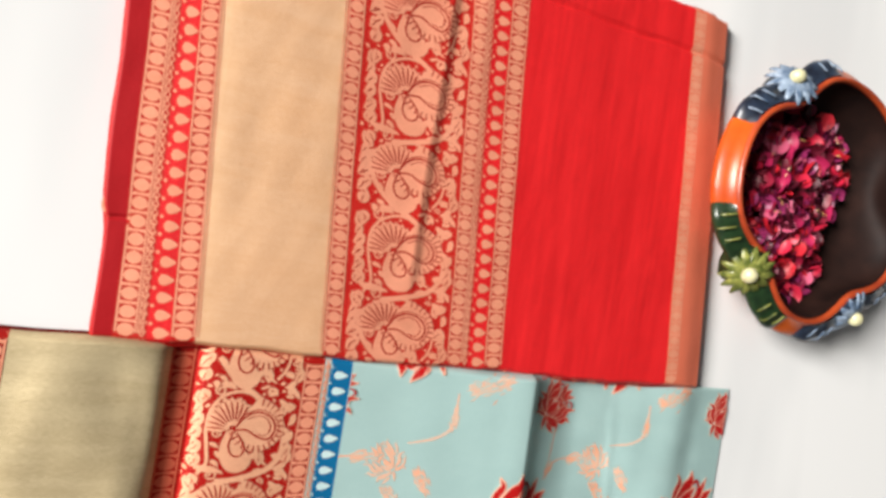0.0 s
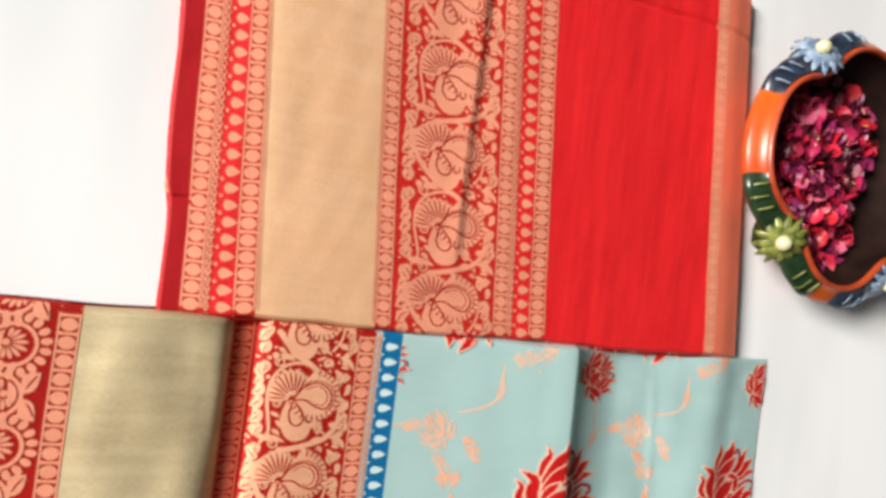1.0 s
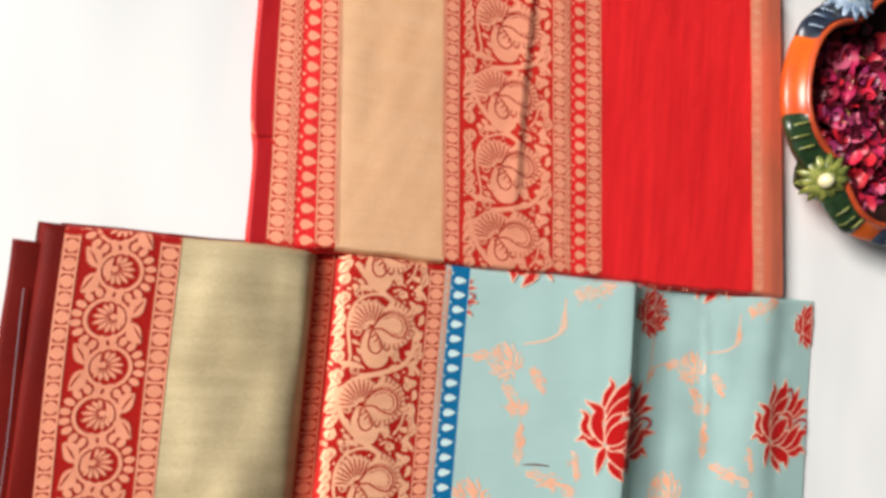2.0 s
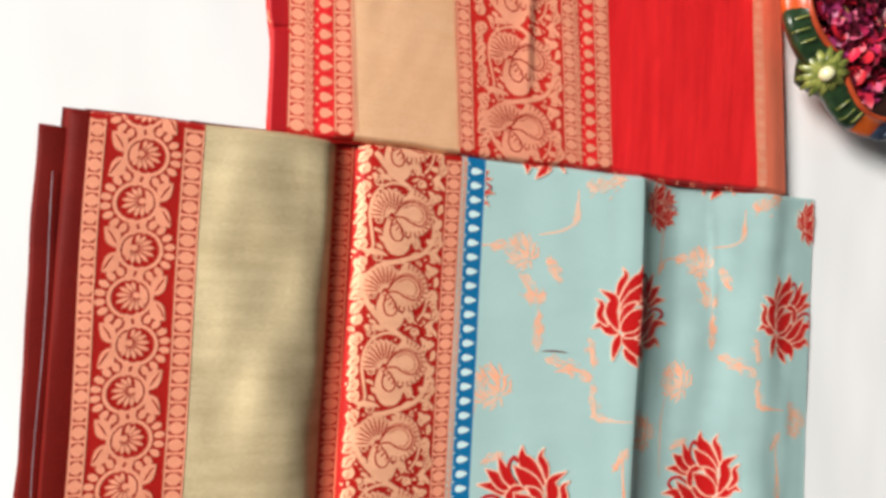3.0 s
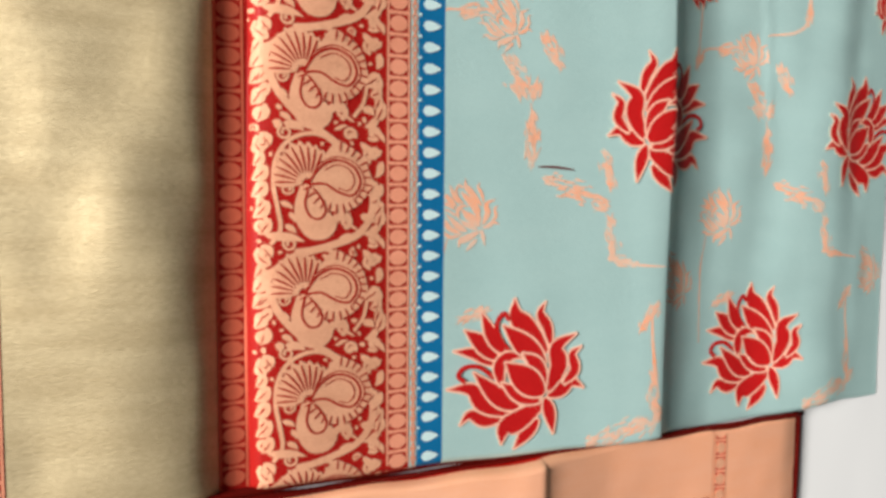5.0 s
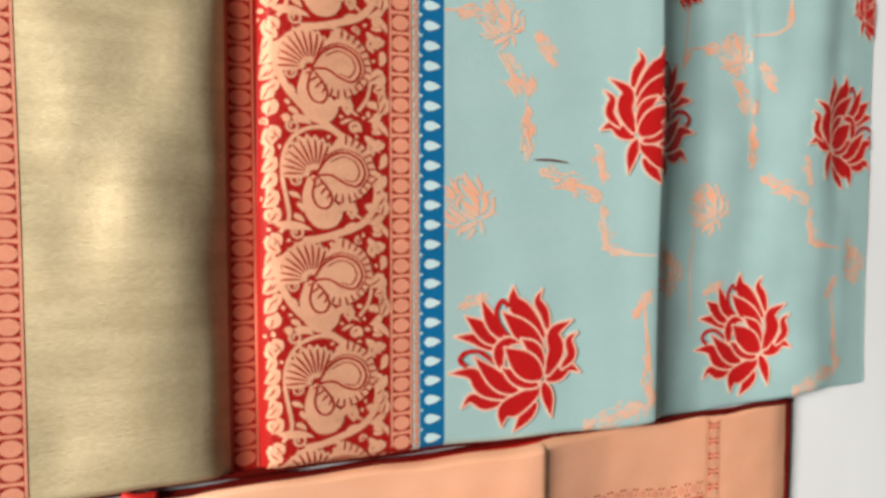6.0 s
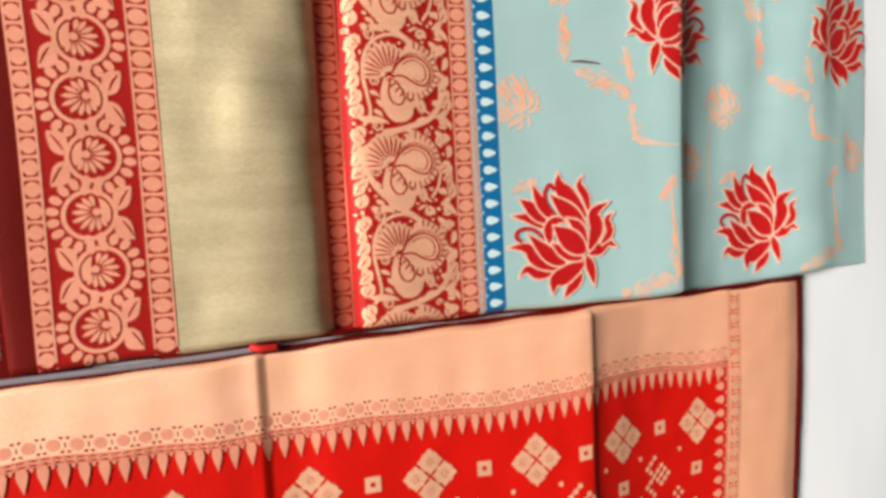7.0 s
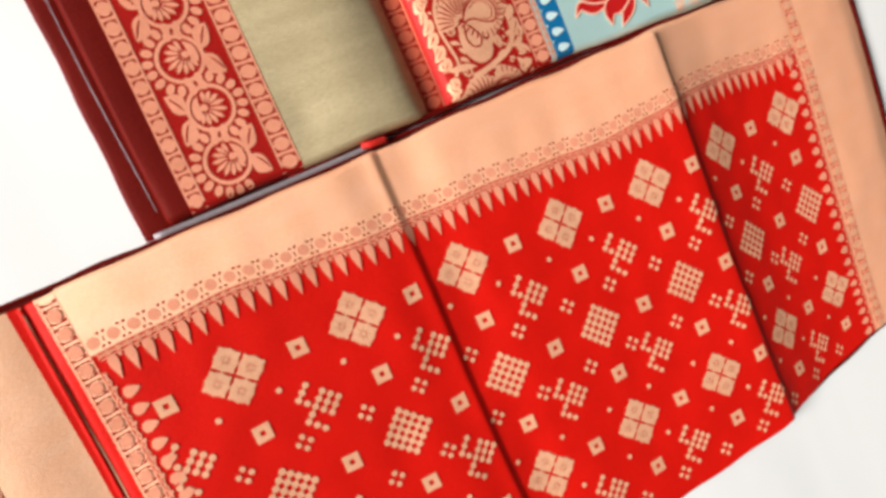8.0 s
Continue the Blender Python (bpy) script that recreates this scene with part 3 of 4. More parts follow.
def red_saree():
    t = thing("saree", "folded red silk saree with peach zari bands", "saree", "folded sarees")
    vs = spaced(0.0, 0.293, 0.004, (0.003, 0.003, 0.0007), (0.29, 0.003, 0.0007), (0.256, 0.006, 0.0008), (0.0665, 0.003, 0.0006))
    bands = [("edge_strip", -0.2, -0.1892, CRIMSON), ("bead_border", -0.1892, -0.1777, BRICK), ("lattice_border", -0.1777, -0.1726, BRICK),
             ("seed_border", -0.1726, -0.1605, RED), ("bead_border", -0.1605, -0.1476, BRICK), ("peach_panel", -0.1476, -0.0746, TAN),
             ("bead_border", -0.0746, -0.064, BRICK), ("peacock_band", -0.064, 0.008, BRICK), ("bead_border", 0.008, 0.0192, BRICK),
             ("lattice_border", 0.0192, 0.0237, BRICK), ("seed_border", 0.0237, 0.036, RED), ("bead_border", 0.036, 0.0493, BRICK),
             ("red_panel", 0.0493, 0.195, RED), ("bead_border", 0.195, 0.2062, COPPER), ("copper_edge", 0.2062, 0.2365, COPPER)]
    for name, a, b, m in bands:
        us = spaced(a, b, 0.0035, (-0.2 + 0.003, 0.003, 0.0007), (0.2365 - 0.003, 0.003, 0.0007), (-0.016, 0.018, 0.0008))
        band = part(name, sheet(us, vs, red_place), m, t)
        w = Weave()
        if name == "bead_border":
            bead_column(w, a + 0.0003, b - 0.0003, 0.002, 0.290)
        elif name == "lattice_border":
            lattice_column(w, a, b, 0.002, 0.290)
            w.box(a + 0.0002, 0.002, a + 0.001, 0.290)
        elif name == "seed_border":
            drop_column(w, a, b, 0.002, 0.290, 1)
        elif name == "peacock_band":
            ink = Weave()
            peacock_band(w, ink, a + 0.001, b - 0.001, 0.002, 0.290, 0.168)
            part("dark_drawing", ink.mesh(red_place, 0.00045, (a, b, 0.0012, 0.2915), 1), RED_DEEP, band, "fine dark red line drawing")["kind"] = "stuff"
        if w.f:
            part("zari_pattern", w.mesh(red_place, 0.00025, (a, b, 0.0012, 0.2915), 2 if name == "peacock_band" else 0), SALMON, band, "salmon metallic thread figures")
        if name == "peach_panel":
            w = Weave()
            for x in (a + 0.0006, a + 0.0018, b - 0.0018, b - 0.0006):
                w.box(x - 0.0002, 0.002, x + 0.0002, 0.29)
            part("thread_line", w.mesh(red_place, 0.0002), SALMON, band)
    # the folded layers below, seen at the edges
    for k, (dx, dy, z0, z1, m) in enumerate(((0.0010, 0.0008, 0.0005, 0.0032, RED_DEEP), (0.0004, 0.0013, 0.0034, 0.0062, RED_DEEP))):
        part("folded_layer", layer(red_place, -0.2 - dx * 0.5, 0.2365 - 0.014 * k, -dy, 0.293 + dy, z0, z1, k), m, t)
    # loose threads on the lower edge
    rnd = random.Random(4)
    for k in range(14):
        u = rnd.choice([rnd.uniform(0.05, 0.19), rnd.uniform(0.08, 0.16)])
        x, y, z = (float(c) for c in red_place(np.array(u), np.array(0.0008)))
        part("loose_thread", tube([(x, y + 0.001, 0.010), (x + rnd.uniform(-.001, .001), y - 0.0012, 0.0098), (x + rnd.uniform(-.003, .003), y - rnd.uniform(0.0015, 0.0035), 0.0096)], 0.0002), SALMON if k % 3 else LOTUS, t)
    # a small turned corner of zari at the notch
    w = Weave()
    w.disc((-0.2008, 0.0725), 0.0026, 0.0048, 0, 14)
    part("turned_corner", w.mesh(lambda u, v: (u - 0.002, v, 0.006 + 0 * u), 0), PALE, t)
    return t


def layer(place, u0, u1, v0, v1, z0, z1, seed, cap=False):
    """A folded cloth layer: a flat loop with round, slightly wavy edges."""
    us, vs = spaced(u0, u1, 0.01), spaced(v0, v1, 0.01)
    rim = [(u, v0) for u in us] + [(u1, v) for v in vs[1:]] + [(u, v1) for u in us[::-1][1:]] + [(u0, v) for v in vs[::-1][1:-1]]
    p = np.array(rim)
    cu, cv = (u0 + u1) / 2, (v0 + v1) / 2
    wob = 0.0005 * ripple(p[:, 0], p[:, 1], 90, seed + 20)
    rows, n = [], len(p)
    for inset, z in ((0.003, z0), (0.0006, z0 + (z1 - z0) * 0.2), (0.0, (z0 + z1) / 2), (0.0006, z1 - (z1 - z0) * 0.2), (0.003, z1)):
        x = p[:, 0] - np.sign(p[:, 0] - cu) * (inset + wob) * (np.abs(p[:, 0] - cu) > (u1 - u0) / 2 - 1e-6)
        y = p[:, 1] - np.sign(p[:, 1] - cv) * (inset + wob) * (np.abs(p[:, 1] - cv) > (v1 - v0) / 2 - 1e-6)
        a, b, _ = place(x, y)
        rows.append(np.stack([a, b, np.full(n, z)], 1))
    me = bpy.data.meshes.new("layer")
    f = [(r * n + i, r * n + (i + 1) % n, (r + 1) * n + (i + 1) % n, (r + 1) * n + i) for r in range(4) for i in range(n)]
    me.from_pydata(np.vstack(rows).tolist(), [], f + ([tuple(range(4 * n, 5 * n))] if cap else []))
    return me


def tube(pts, r, sides=5, steps=4):
    p = curve(pts, steps)
    bm = bmesh.new()
    rings = []
    for i, c in enumerate(p):
        d = Vector(p[min(i + 1, len(p) - 1)] - p[max(i - 1, 0)]).normalized()
        q = d.to_track_quat("Z", "Y")
        rings.append([bm.verts.new(Vector(c) + q @ Vector((r * math.cos(a), r * math.sin(a), 0))) for a in (2 * math.pi * k / sides for k in range(sides))])
    for a, b in zip(rings, rings[1:]):
        for k in range(sides):
            bm.faces.new((a[k], a[(k + 1) % sides], b[(k + 1) % sides], b[k]))
    bm.faces.new(rings[0][::-1])
    bm.faces.new(rings[-1])
    return bm


red_saree()

# ---- teal, gold and maroon saree ----
TEAL_LINE = ((-0.3115, 0.0008), (-0.307, 0.0076), (-0.296, 0.0086), (-0.24, 0.0088), (-0.215, 0.0106), (-0.195, 0.0114), (-0.180, 0.0110), (-0.169, 0.0094), (-0.1625, 0.0070), (-0.1580, 0.0032), (-0.1540, 0.0012), (-0.1500, 0.0008),
             (-0.1445, 0.0008), (-0.1430, 0.0034), (-0.1395, 0.0068), (-0.131, 0.0088), (-0.115, 0.0094), (-0.09, 0.0092), (-0.054, 0.0088), (0.01, 0.0114), (0.05, 0.0146),
             (0.0750, 0.0166), (0.0774, 0.0160), (0.0796, 0.0126), (0.105, 0.0038), (0.128, 0.0009), (0.152, 0.0014), (0.185, 0.0052), (0.216, 0.0082), (0.244, 0.0034), (0.268, 0.0010), (0.277, 0.0004))


def teal_place(u, v):
    x = u + 0.0007 * np.sin(v * 31 + 0.6) * (1 - smooth(-0.30, -0.2, u)) + 0.0012 * np.sin(v * 14) * smooth(0.2, 0.26, u)
    y = v - 0.0035 * smooth(-0.1, 0.075, u) * smooth(-0.15, -0.28, v) + 0.003 * smooth(0.16, 0.25, u) * smooth(-0.15, -0.28, v) + 0.0004 * np.sin(u * 90)
    d = np.minimum(0.002 - v, v + 0.281)
    z = profile(u + 0.0012 * np.sin(v * 20 + u * 3), TEAL_LINE) * (0.15 + 0.85 * round_edge(d, 0.005))
    gold = smooth(-0.24, -0.22, u) * (1 - smooth(-0.17, -0.158, u))
    right = smooth(0.09, 0.11, u) * (1 - smooth(0.24, 0.26, u))
    z = z + gold * (0.0022 * smooth(-0.22, -0.175, u) * ripple(x + 0.4 * y, 0.6 * y, 44, 18) + 0.0010 * ripple(x + 0.3 * y, 1.2 * y, 46, 8) + 0.0005 * ripple(x, 1.3 * y, 105, 9)) * np.clip(d / 0.02, 0, 1)
    z = z + right * (0.0012 * ripple(x, y, 50, 12) + 0.0005 * ripple(x, 1.4 * y, 120, 14)) * np.clip(d / 0.02, 0, 1)
    z = z + 0.0003 * ripple(x, y, 70, 13) * np.clip(d / 0.02, 0, 1) * (1 - gold)
    crease = np.exp(-((u - 0.160 + 0.10 * (v + 0.05)) / 0.0022) ** 2) * smooth(-0.12, -0.08, v) * (1 - smooth(-0.03, -0.015, v))
    return x, y, z + 0.0006 * crease


BLOOM_STEP = 0.1695


def teal_saree():
    t = thing("saree", "folded pale teal saree with red lotuses and gold border", "saree", "folded sarees")
    vs = spaced(-0.281, 0.002, 0.004, (-0.278, 0.003, 0.0007), (-0.001, 0.003, 0.0007))
    bands = [("maroon_edge", -0.3115, -0.2968, MAROON), ("bead_border", -0.2968, -0.2880, RED_DEEP), ("wheel_band", -0.2880, -0.2480, RED_DEEP), ("bead_border", -0.2480, -0.2365, RED_DEEP),
             ("gold_panel", -0.2365, -0.158, GOLD), ("bead_border", -0.158, -0.1432, RED_DEEP), ("peacock_band", -0.1432, -0.0830, RED_DEEP),
             ("bead_border", -0.0830, -0.0712, RED_DEEP), ("lattice_border", -0.0712, -0.0672, TEAL), ("blue_border", -0.0672, -0.0538, BLUE),
             ("teal_panel", -0.0538, 0.0789, TEAL), ("folded_teal_panel", 0.0789, 0.277, TEAL)]
    made = {}
    for name, a, b, m in bands:
        us = spaced(a, b, 0.0032, (-0.3095, 0.0025, 0.0006), (-0.1425, 0.004, 0.0005), (-0.134, 0.006, 0.0012), (0.0782, 0.0028, 0.0005), (0.2745, 0.0025, 0.0006))
        band = made[name] = part(name, sheet(us, vs, teal_place), m, t)
        w = Weave()
        look_of = SALMON
        if name == "bead_border":
            # beads deep in the fold get their shade from a darker thread colour
            look_of = SHADED_COPPER if -0.16 < a < -0.15 else SALMON
            bead_column(w, a + 0.0003, b - 0.0003 if a > -0.15 or a < -0.16 else b - 0.002, -0.279, 0.0)
        elif name == "wheel_band":
            ink = Weave()
            for k in range(11):
                side = 1 if k % 2 else -1
                ring_motif(w, ink, -0.2684 + side * 0.0018, -0.0223 + 0.0268 - k * 0.0267, side)
            part("dark_drawing", ink.mesh(teal_place, 0.0005, (a, b, -0.2798, 0.0008)), RED_DEEP, band, "fine dark red line drawing")["kind"] = "stuff"
        elif name == "peacock_band":
            ink = Weave()
            peacock_band(w, ink, a - 0.0012, b - 0.0003, -0.279, 0.0, -0.0955 + 0.0488)
            part("dark_drawing", ink.mesh(teal_place, 0.0005, (a, b, -0.2798, 0.0008), 1), RED_DEEP, band, "fine dark red line drawing")["kind"] = "stuff"
            look_of = PALE
        elif name == "lattice_border":
            lattice_column(w, a, b, -0.279, 0.0)
        elif name == "blue_border":
            drop_column(w, a - 0.0005, b - 0.0016, -0.279, 0.0, 1, slim=0.78)
            look_of = ICE
        if w.f:
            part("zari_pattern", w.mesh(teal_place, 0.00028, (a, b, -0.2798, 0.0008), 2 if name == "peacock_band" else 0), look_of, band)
    # blooms and sprays, woven again a step further on
    for name, shift, lo, hi in (("teal_panel", 0.0, -0.0538, 0.0789), ("teal_panel", -BLOOM_STEP, -0.0538, 0.0789), ("folded_teal_panel", BLOOM_STEP, 0.0789, 0.277), ("folded_teal_panel", 0.0, 0.0789, 0.277)):
        for x, y, flip in ((0.0025, -0.2475, 1), (0.060, -0.1165, -1), (0.0025, 0.0180, 1), (0.091, -0.026, 0)):
            red, glow = Weave(), Weave()
            if flip:
                lotus(red, glow, x + shift, y, flip)
            else:
                lotus(red, glow, x + shift + 0.004, y, -1, 0.00017, 0.0004)
            xs = np.array([q[:2] for q in red.p])
            if xs[:, 0].max() < lo + 0.002 or xs[:, 0].min() > hi - 0.002 or xs[:, 1].min() > 0:
                continue
            bounds = (lo + 0.0002, hi - 0.0002, -0.2798, 0.0008)
            bloom = part("lotus_figure", red.mesh(teal_place, 0.00035, bounds, 1), LOTUS, made[name], "red lotus figure with salmon outline")
            part("petal_outline", glow.mesh(teal_place, 0.00035, bounds, 1), BLOOM_EDGE, bloom)
        w = Weave()
        spray(w, shift)
        p = np.array([q[:2] for q in w.p])
        w.f = [f for f in w.f if p[list(f), 0].max() > lo + 0.0005 and p[list(f), 0].min() < hi - 0.0005]
        if w.f:
            part("flower_spray", w.mesh(teal_place, 0.00008, (lo + 0.0002, hi - 0.0002, -0.2798, 0.0008)), BLUSH, made[name], "faded orange woven sprays")["kind"] = "stuff"
    w = Weave()
    w.ribbon([(-0.0035, -0.1318), (0.006, -0.1320), (0.0175, -0.1334)], 0.0012, True)
    part("dark_thread", w.mesh(teal_place, 0.0006), DARK, made["teal_panel"], "short dark stray thread")
    # the layer that peeps out beyond the maroon edge, its pale selvedge and the stack below
    part("under_layer", layer(teal_place, -0.3215, -0.30, -0.2838, -0.0095, 0.0008, 0.0046, 31, True), MAROON, t, "dark maroon under layer")
    part("selvedge", tube([(-0.3122 + 0.0006 * math.sin(v * 40), v, 0.0062) for v in np.linspace(-0.272, -0.035, 16)], 0.00022, 6, 2), SELVEDGE, t, "thin pale selvedge thread")
    part("lower_selvedge", tube([(x, -0.2828 - 0.0008 * math.sin(x * 20), 0.0050) for x in np.linspace(-0.318, -0.198, 12)], 0.0016, 8, 2), SELVEDGE, t, "lilac grey rolled selvedge")
    for k, (a, b, z0, z1, m) in enumerate(((-0.30, 0.076, 0.0004, 0.0028, MAROON), (-0.245, 0.0775, 0.0030, 0.0056, MAROON))):
        part("folded_layer", layer(teal_place, a, b, -0.2822, 0.0026, z0, z1, 40 + k), m, t)
    return t


def tuft(w, rnd, a, b, half):
    """A soft brush of short threads between two points."""
    a, b = np.array(a), np.array(b)
    axis = b - a
    long = np.linalg.norm(axis)
    side = np.array([-axis[1], axis[0]]) / long
    for k in range(int(14 + long * half * 330000)):
        f, o = rnd.random(), rnd.gauss(0, 0.5)
        room = half * (0.35 + 0.65 * math.sin(math.pi * (0.08 + 0.84 * f)))
        p = a + axis * f + side * o * room
        turn = rnd.gauss(0.15, 0.25)
        d = (axis / long * math.cos(turn) + side * math.sin(turn)) * rnd.uniform(0.0022, 0.0052)
        n = len(w.p)
        w.leaf(p - d * 0.8, p + d * 0.8, rnd.uniform(0.0003, 0.0008), n=3)
        w.p[n:] = [(*q, k * 0.000002) for q in w.p[n:]]


def spray(w, s):
    """Stems, brushes and faded small lotuses of the woven sprays."""
    rnd = random.Random(23)
    for pts, wide in ((((-0.010, -0.049), (0.010, -0.045), (0.020, -0.036), (0.021, -0.015)), 0.0022), (((-0.008, -0.100), (-0.005, -0.116), (-0.006, -0.132)), 0.0014), (((-0.065, -0.068), (-0.062, -0.040), (-0.060, -0.010)), 0.0012),
                      (((0.041, -0.155), (0.041, -0.175), (0.050, -0.181), (0.075, -0.184)), 0.0018), (((0.067, -0.205), (0.068, -0.225), (0.073, -0.255)), 0.0020), (((-0.036, -0.059), (-0.055, -0.060), (-0.065, -0.068)), 0.0012), (((-0.052, -0.168), (-0.057, -0.19), (-0.055, -0.23)), 0.0012)):
        w.ribbon([(x + s, y) for x, y in pts], wide, True)
    for x, y, flip, size in ((-0.0345, -0.1620, 1, 0.000155), (-0.0165, -0.0660, 1, 0.00013), (0.098, -0.200, 1, 0.00013)):
        red, glow = Weave(), Weave()
        lotus(red, glow, x + s, y, flip, size, 0.0002, 0.72)
        n = len(w.p)
        w.p += [(q[0], q[1], 0.0001) for q in red.p]
        w.f += [tuple(i + n for i in f) for f in red.f]
    for a, b, h in (((-0.047, -0.060), (-0.036, -0.058), 0.0040), ((-0.067, -0.072), (-0.061, -0.063), 0.0035), ((0.0, -0.066), (0.008, -0.082), 0.0042), ((-0.020, -0.078), (-0.012, -0.097), 0.0062), ((-0.008, -0.096), (-0.004, -0.090), 0.004), ((-0.006, -0.105), (-0.007, -0.131), 0.0050),
                    ((0.002, -0.138), (0.038, -0.151), 0.0062), ((0.036, -0.124), (0.041, -0.142), 0.0042), ((0.040, -0.158), (0.042, -0.178), 0.0040), ((0.040, -0.178), (0.056, -0.182), 0.003), ((0.020, -0.040), (0.021, -0.025), 0.0032),
                    ((0.060, -0.216), (0.071, -0.204), 0.0035), ((0.028, -0.012), (0.060, -0.003), 0.0065), ((0.030, -0.277), (0.064, -0.266), 0.0065), ((0.062, -0.272), (0.078, -0.262), 0.0045), ((0.069, -0.236), (0.071, -0.262), 0.0040), ((0.082, -0.180), (0.090, -0.188), 0.005), ((-0.030, -0.203), (-0.045, -0.208), 0.003)):
        tuft(w, rnd, (a[0] + s, a[1]), (b[0] + s, b[1]), h)


teal_saree()


# ---- bright red saree with diamond figures ----
def slope(u):
    return -0.043 * (np.clip(u, -0.36, 0.02) + 0.315)


BORDER_DROP = ((-0.36, 0.0040), (-0.30, 0.0055), (-0.257, 0.0025), (-0.195, -0.0020), (-0.135, -0.0045), (-0.055, -0.0090), (0.03, -0.0055), (0.11, -0.0105))
GEO_LINE = ((-0.47, 0.0006), (-0.465, 0.006), (-0.445, 0.0098), (-0.42, 0.0086), (-0.403, 0.0068), (-0.3925, 0.0052), (-0.3880, 0.0044), (-0.3845, 0.0042), (-0.3828, 0.0046), (-0.3812, 0.0036), (-0.3768, 0.0046), (-0.3685, 0.0050), (-0.34, 0.0058), (-0.25, 0.0060),
            (-0.224, 0.0066), (-0.2070, 0.0058), (-0.2010, 0.0060), (-0.1945, 0.0040), (-0.184, 0.0038), (-0.160, 0.0060), (-0.09, 0.0082), (-0.05, 0.0108), (-0.020, 0.0132), (0.0008, 0.0150), (0.0032, 0.0145),
            (0.0056, 0.0124), (0.028, 0.0080), (0.055, 0.0046), (0.085, 0.0038), (0.130, 0.0050), (0.16, 0.0054), (0.184, 0.0048), (0.1990, 0.0018), (0.2030, 0.0006))


def geo_place(u, v):
    x = u + 0.0006 * np.sin(v * 30) - 0.011 * smooth(-0.30, -0.60, v) * smooth(0.02, 0.12, u)
    y = v + 0.0006 * np.sin(u * 33) + 0.0005 * np.sin(u * 120) + 0.015 * smooth(-0.02, 0.19, u) * smooth(-0.5, -0.578, v)
    d = np.minimum(-0.2855 - v, v + 0.578)
    z = profile(u + 0.002 * np.sin(v * 11), GEO_LINE) * (0.15 + 0.85 * round_edge(d, 0.004))
    return x, y, z + (0.0005 * ripple(x, y, 42, 51) + 0.0002 * ripple(x, y, 130, 52)) * np.clip(d / 0.02, 0, 1)


def geo_saree():
    t = thing("saree", "folded bright red silk saree with peach border and woven diamond figures", "saree", "folded sarees")
    top, low = -0.2855, -0.578
    vs = spaced(low, top, 0.004, (low + 0.003, 0.003, 0.0007), (top - 0.003, 0.003, 0.0007))

    def fine(a, b):
        return spaced(a, b, 0.0035, (-0.383, 0.004, 0.0007), (-0.2005, 0.006, 0.0007), (0.0035, 0.004, 0.0006), (0.195, 0.003, 0.0007), (-0.467, 0.003, 0.0008))

    left = part("peach_side_panel", sheet(fine(-0.47, -0.3885), vs, geo_place), PEACH, t, "peach metallic side panel")
    fold = part("fold_strip", sheet(fine(-0.3885, -0.3767), vs, geo_place), FIELD_RED, t, "shaded red fold")
    strip = part("bead_strip", sheet(fine(-0.3767, -0.3672), vs, geo_place), PEACH, t, "peach strip with a row of woven beads")
    field = part("red_field", sheet(fine(-0.3672, 0.1262), vs, geo_place), FIELD_RED, t)
    side = part("copper_side_panel", sheet(fine(0.1262, 0.2030), vs, geo_place), PEACH, t, "peach copper side panel")

    def over(u, v):
        return geo_place(u, v + slope(u))

    def border(u, v):
        k = np.clip((top - 0.0005 - v) / 0.030, 0, 1)
        return geo_place(u, v + profile(u, BORDER_DROP) * k)

    w = Weave()
    w.ribbon([(-0.3828, v) for v in np.linspace(low + 0.002, top - 0.002, 40)], 0.0008, steps=1)
    part("fold_edge", w.mesh(geo_place, 0.0003), PALE, fold, "thin peach edge of the fold")
    us = fine(-0.3672, 0.1262)
    part("peach_border", sheet(us, np.concatenate([np.linspace(-0.3262, top - 0.006, 10), np.linspace(top - 0.0053, top - 0.0004, 8)]), lambda u, v: lifted(border(u, v), 0.0005)), PEACH, field, "plain peach zari border")
    w, ink = Weave(), Weave()
    x = -0.3635
    while x < 0.124:
        w.disc((x, -0.3212), 0.0030)
        for y in (-0.3182, -0.3242):
            for s in (-1, 1):
                ink.leaf((x + PITCH / 2 + s * 0.0004, y), (x + PITCH / 2 + s * 0.0024, y + (0.0008 if y > -0.32 else -0.0008)), 0.0007, n=3)
        ink.box(x + PITCH / 2 - 0.0003, -0.3225, x + PITCH / 2 + 0.0003, -0.3200)
        x += PITCH
    w.box(-0.3660, -0.3268, 0.125, -0.3260)
    lattice_column(w, -0.3300, -0.3266, -0.3650, 0.122, across=True)
    w.box(-0.3640, -0.3306, 0.122, -0.3299)
    tooth_row(w, -0.364, 0.120, -0.3300, -0.3425, 0.0085)
    part("zari_border", w.mesh(border, 0.0006), SALMON, field)
    part("dark_tick", ink.mesh(border, 0.0006), RED_DEEP, field)
    for c, mat, holder in ((-0.3718, RED_DEEP, strip), (0.1322, BRICK, side)):
        w, ink = Weave(), Weave()
        y = low + 0.006
        while y < top - 0.004:
            w.disc((c, y), 0.0032)
            for e in (-1, 1):
                ink.box(c - 0.0028, y + PITCH / 2 + e * 0.0010 - 0.0003, c + 0.0028, y + PITCH / 2 + e * 0.0010 + 0.0003)
                for s in (-1, 1):
                    ink.leaf((c + s * 0.0022, y + PITCH / 2 + e * 0.0008), (c + s * 0.0038, y + PITCH / 2 + e * 0.0024), 0.0007, n=3)
            y += PITCH
        for s in (-1, 1):
            w.box(c + s * 0.0043 - 0.0003, low + 0.002, c + s * 0.0043 + 0.0003, top - 0.003)
        part("bead_border", w.mesh(geo_place, 0.0005), SALMON if holder is strip else PALE, holder)
        part("dark_tick", ink.mesh(geo_place, 0.0005), mat, holder)
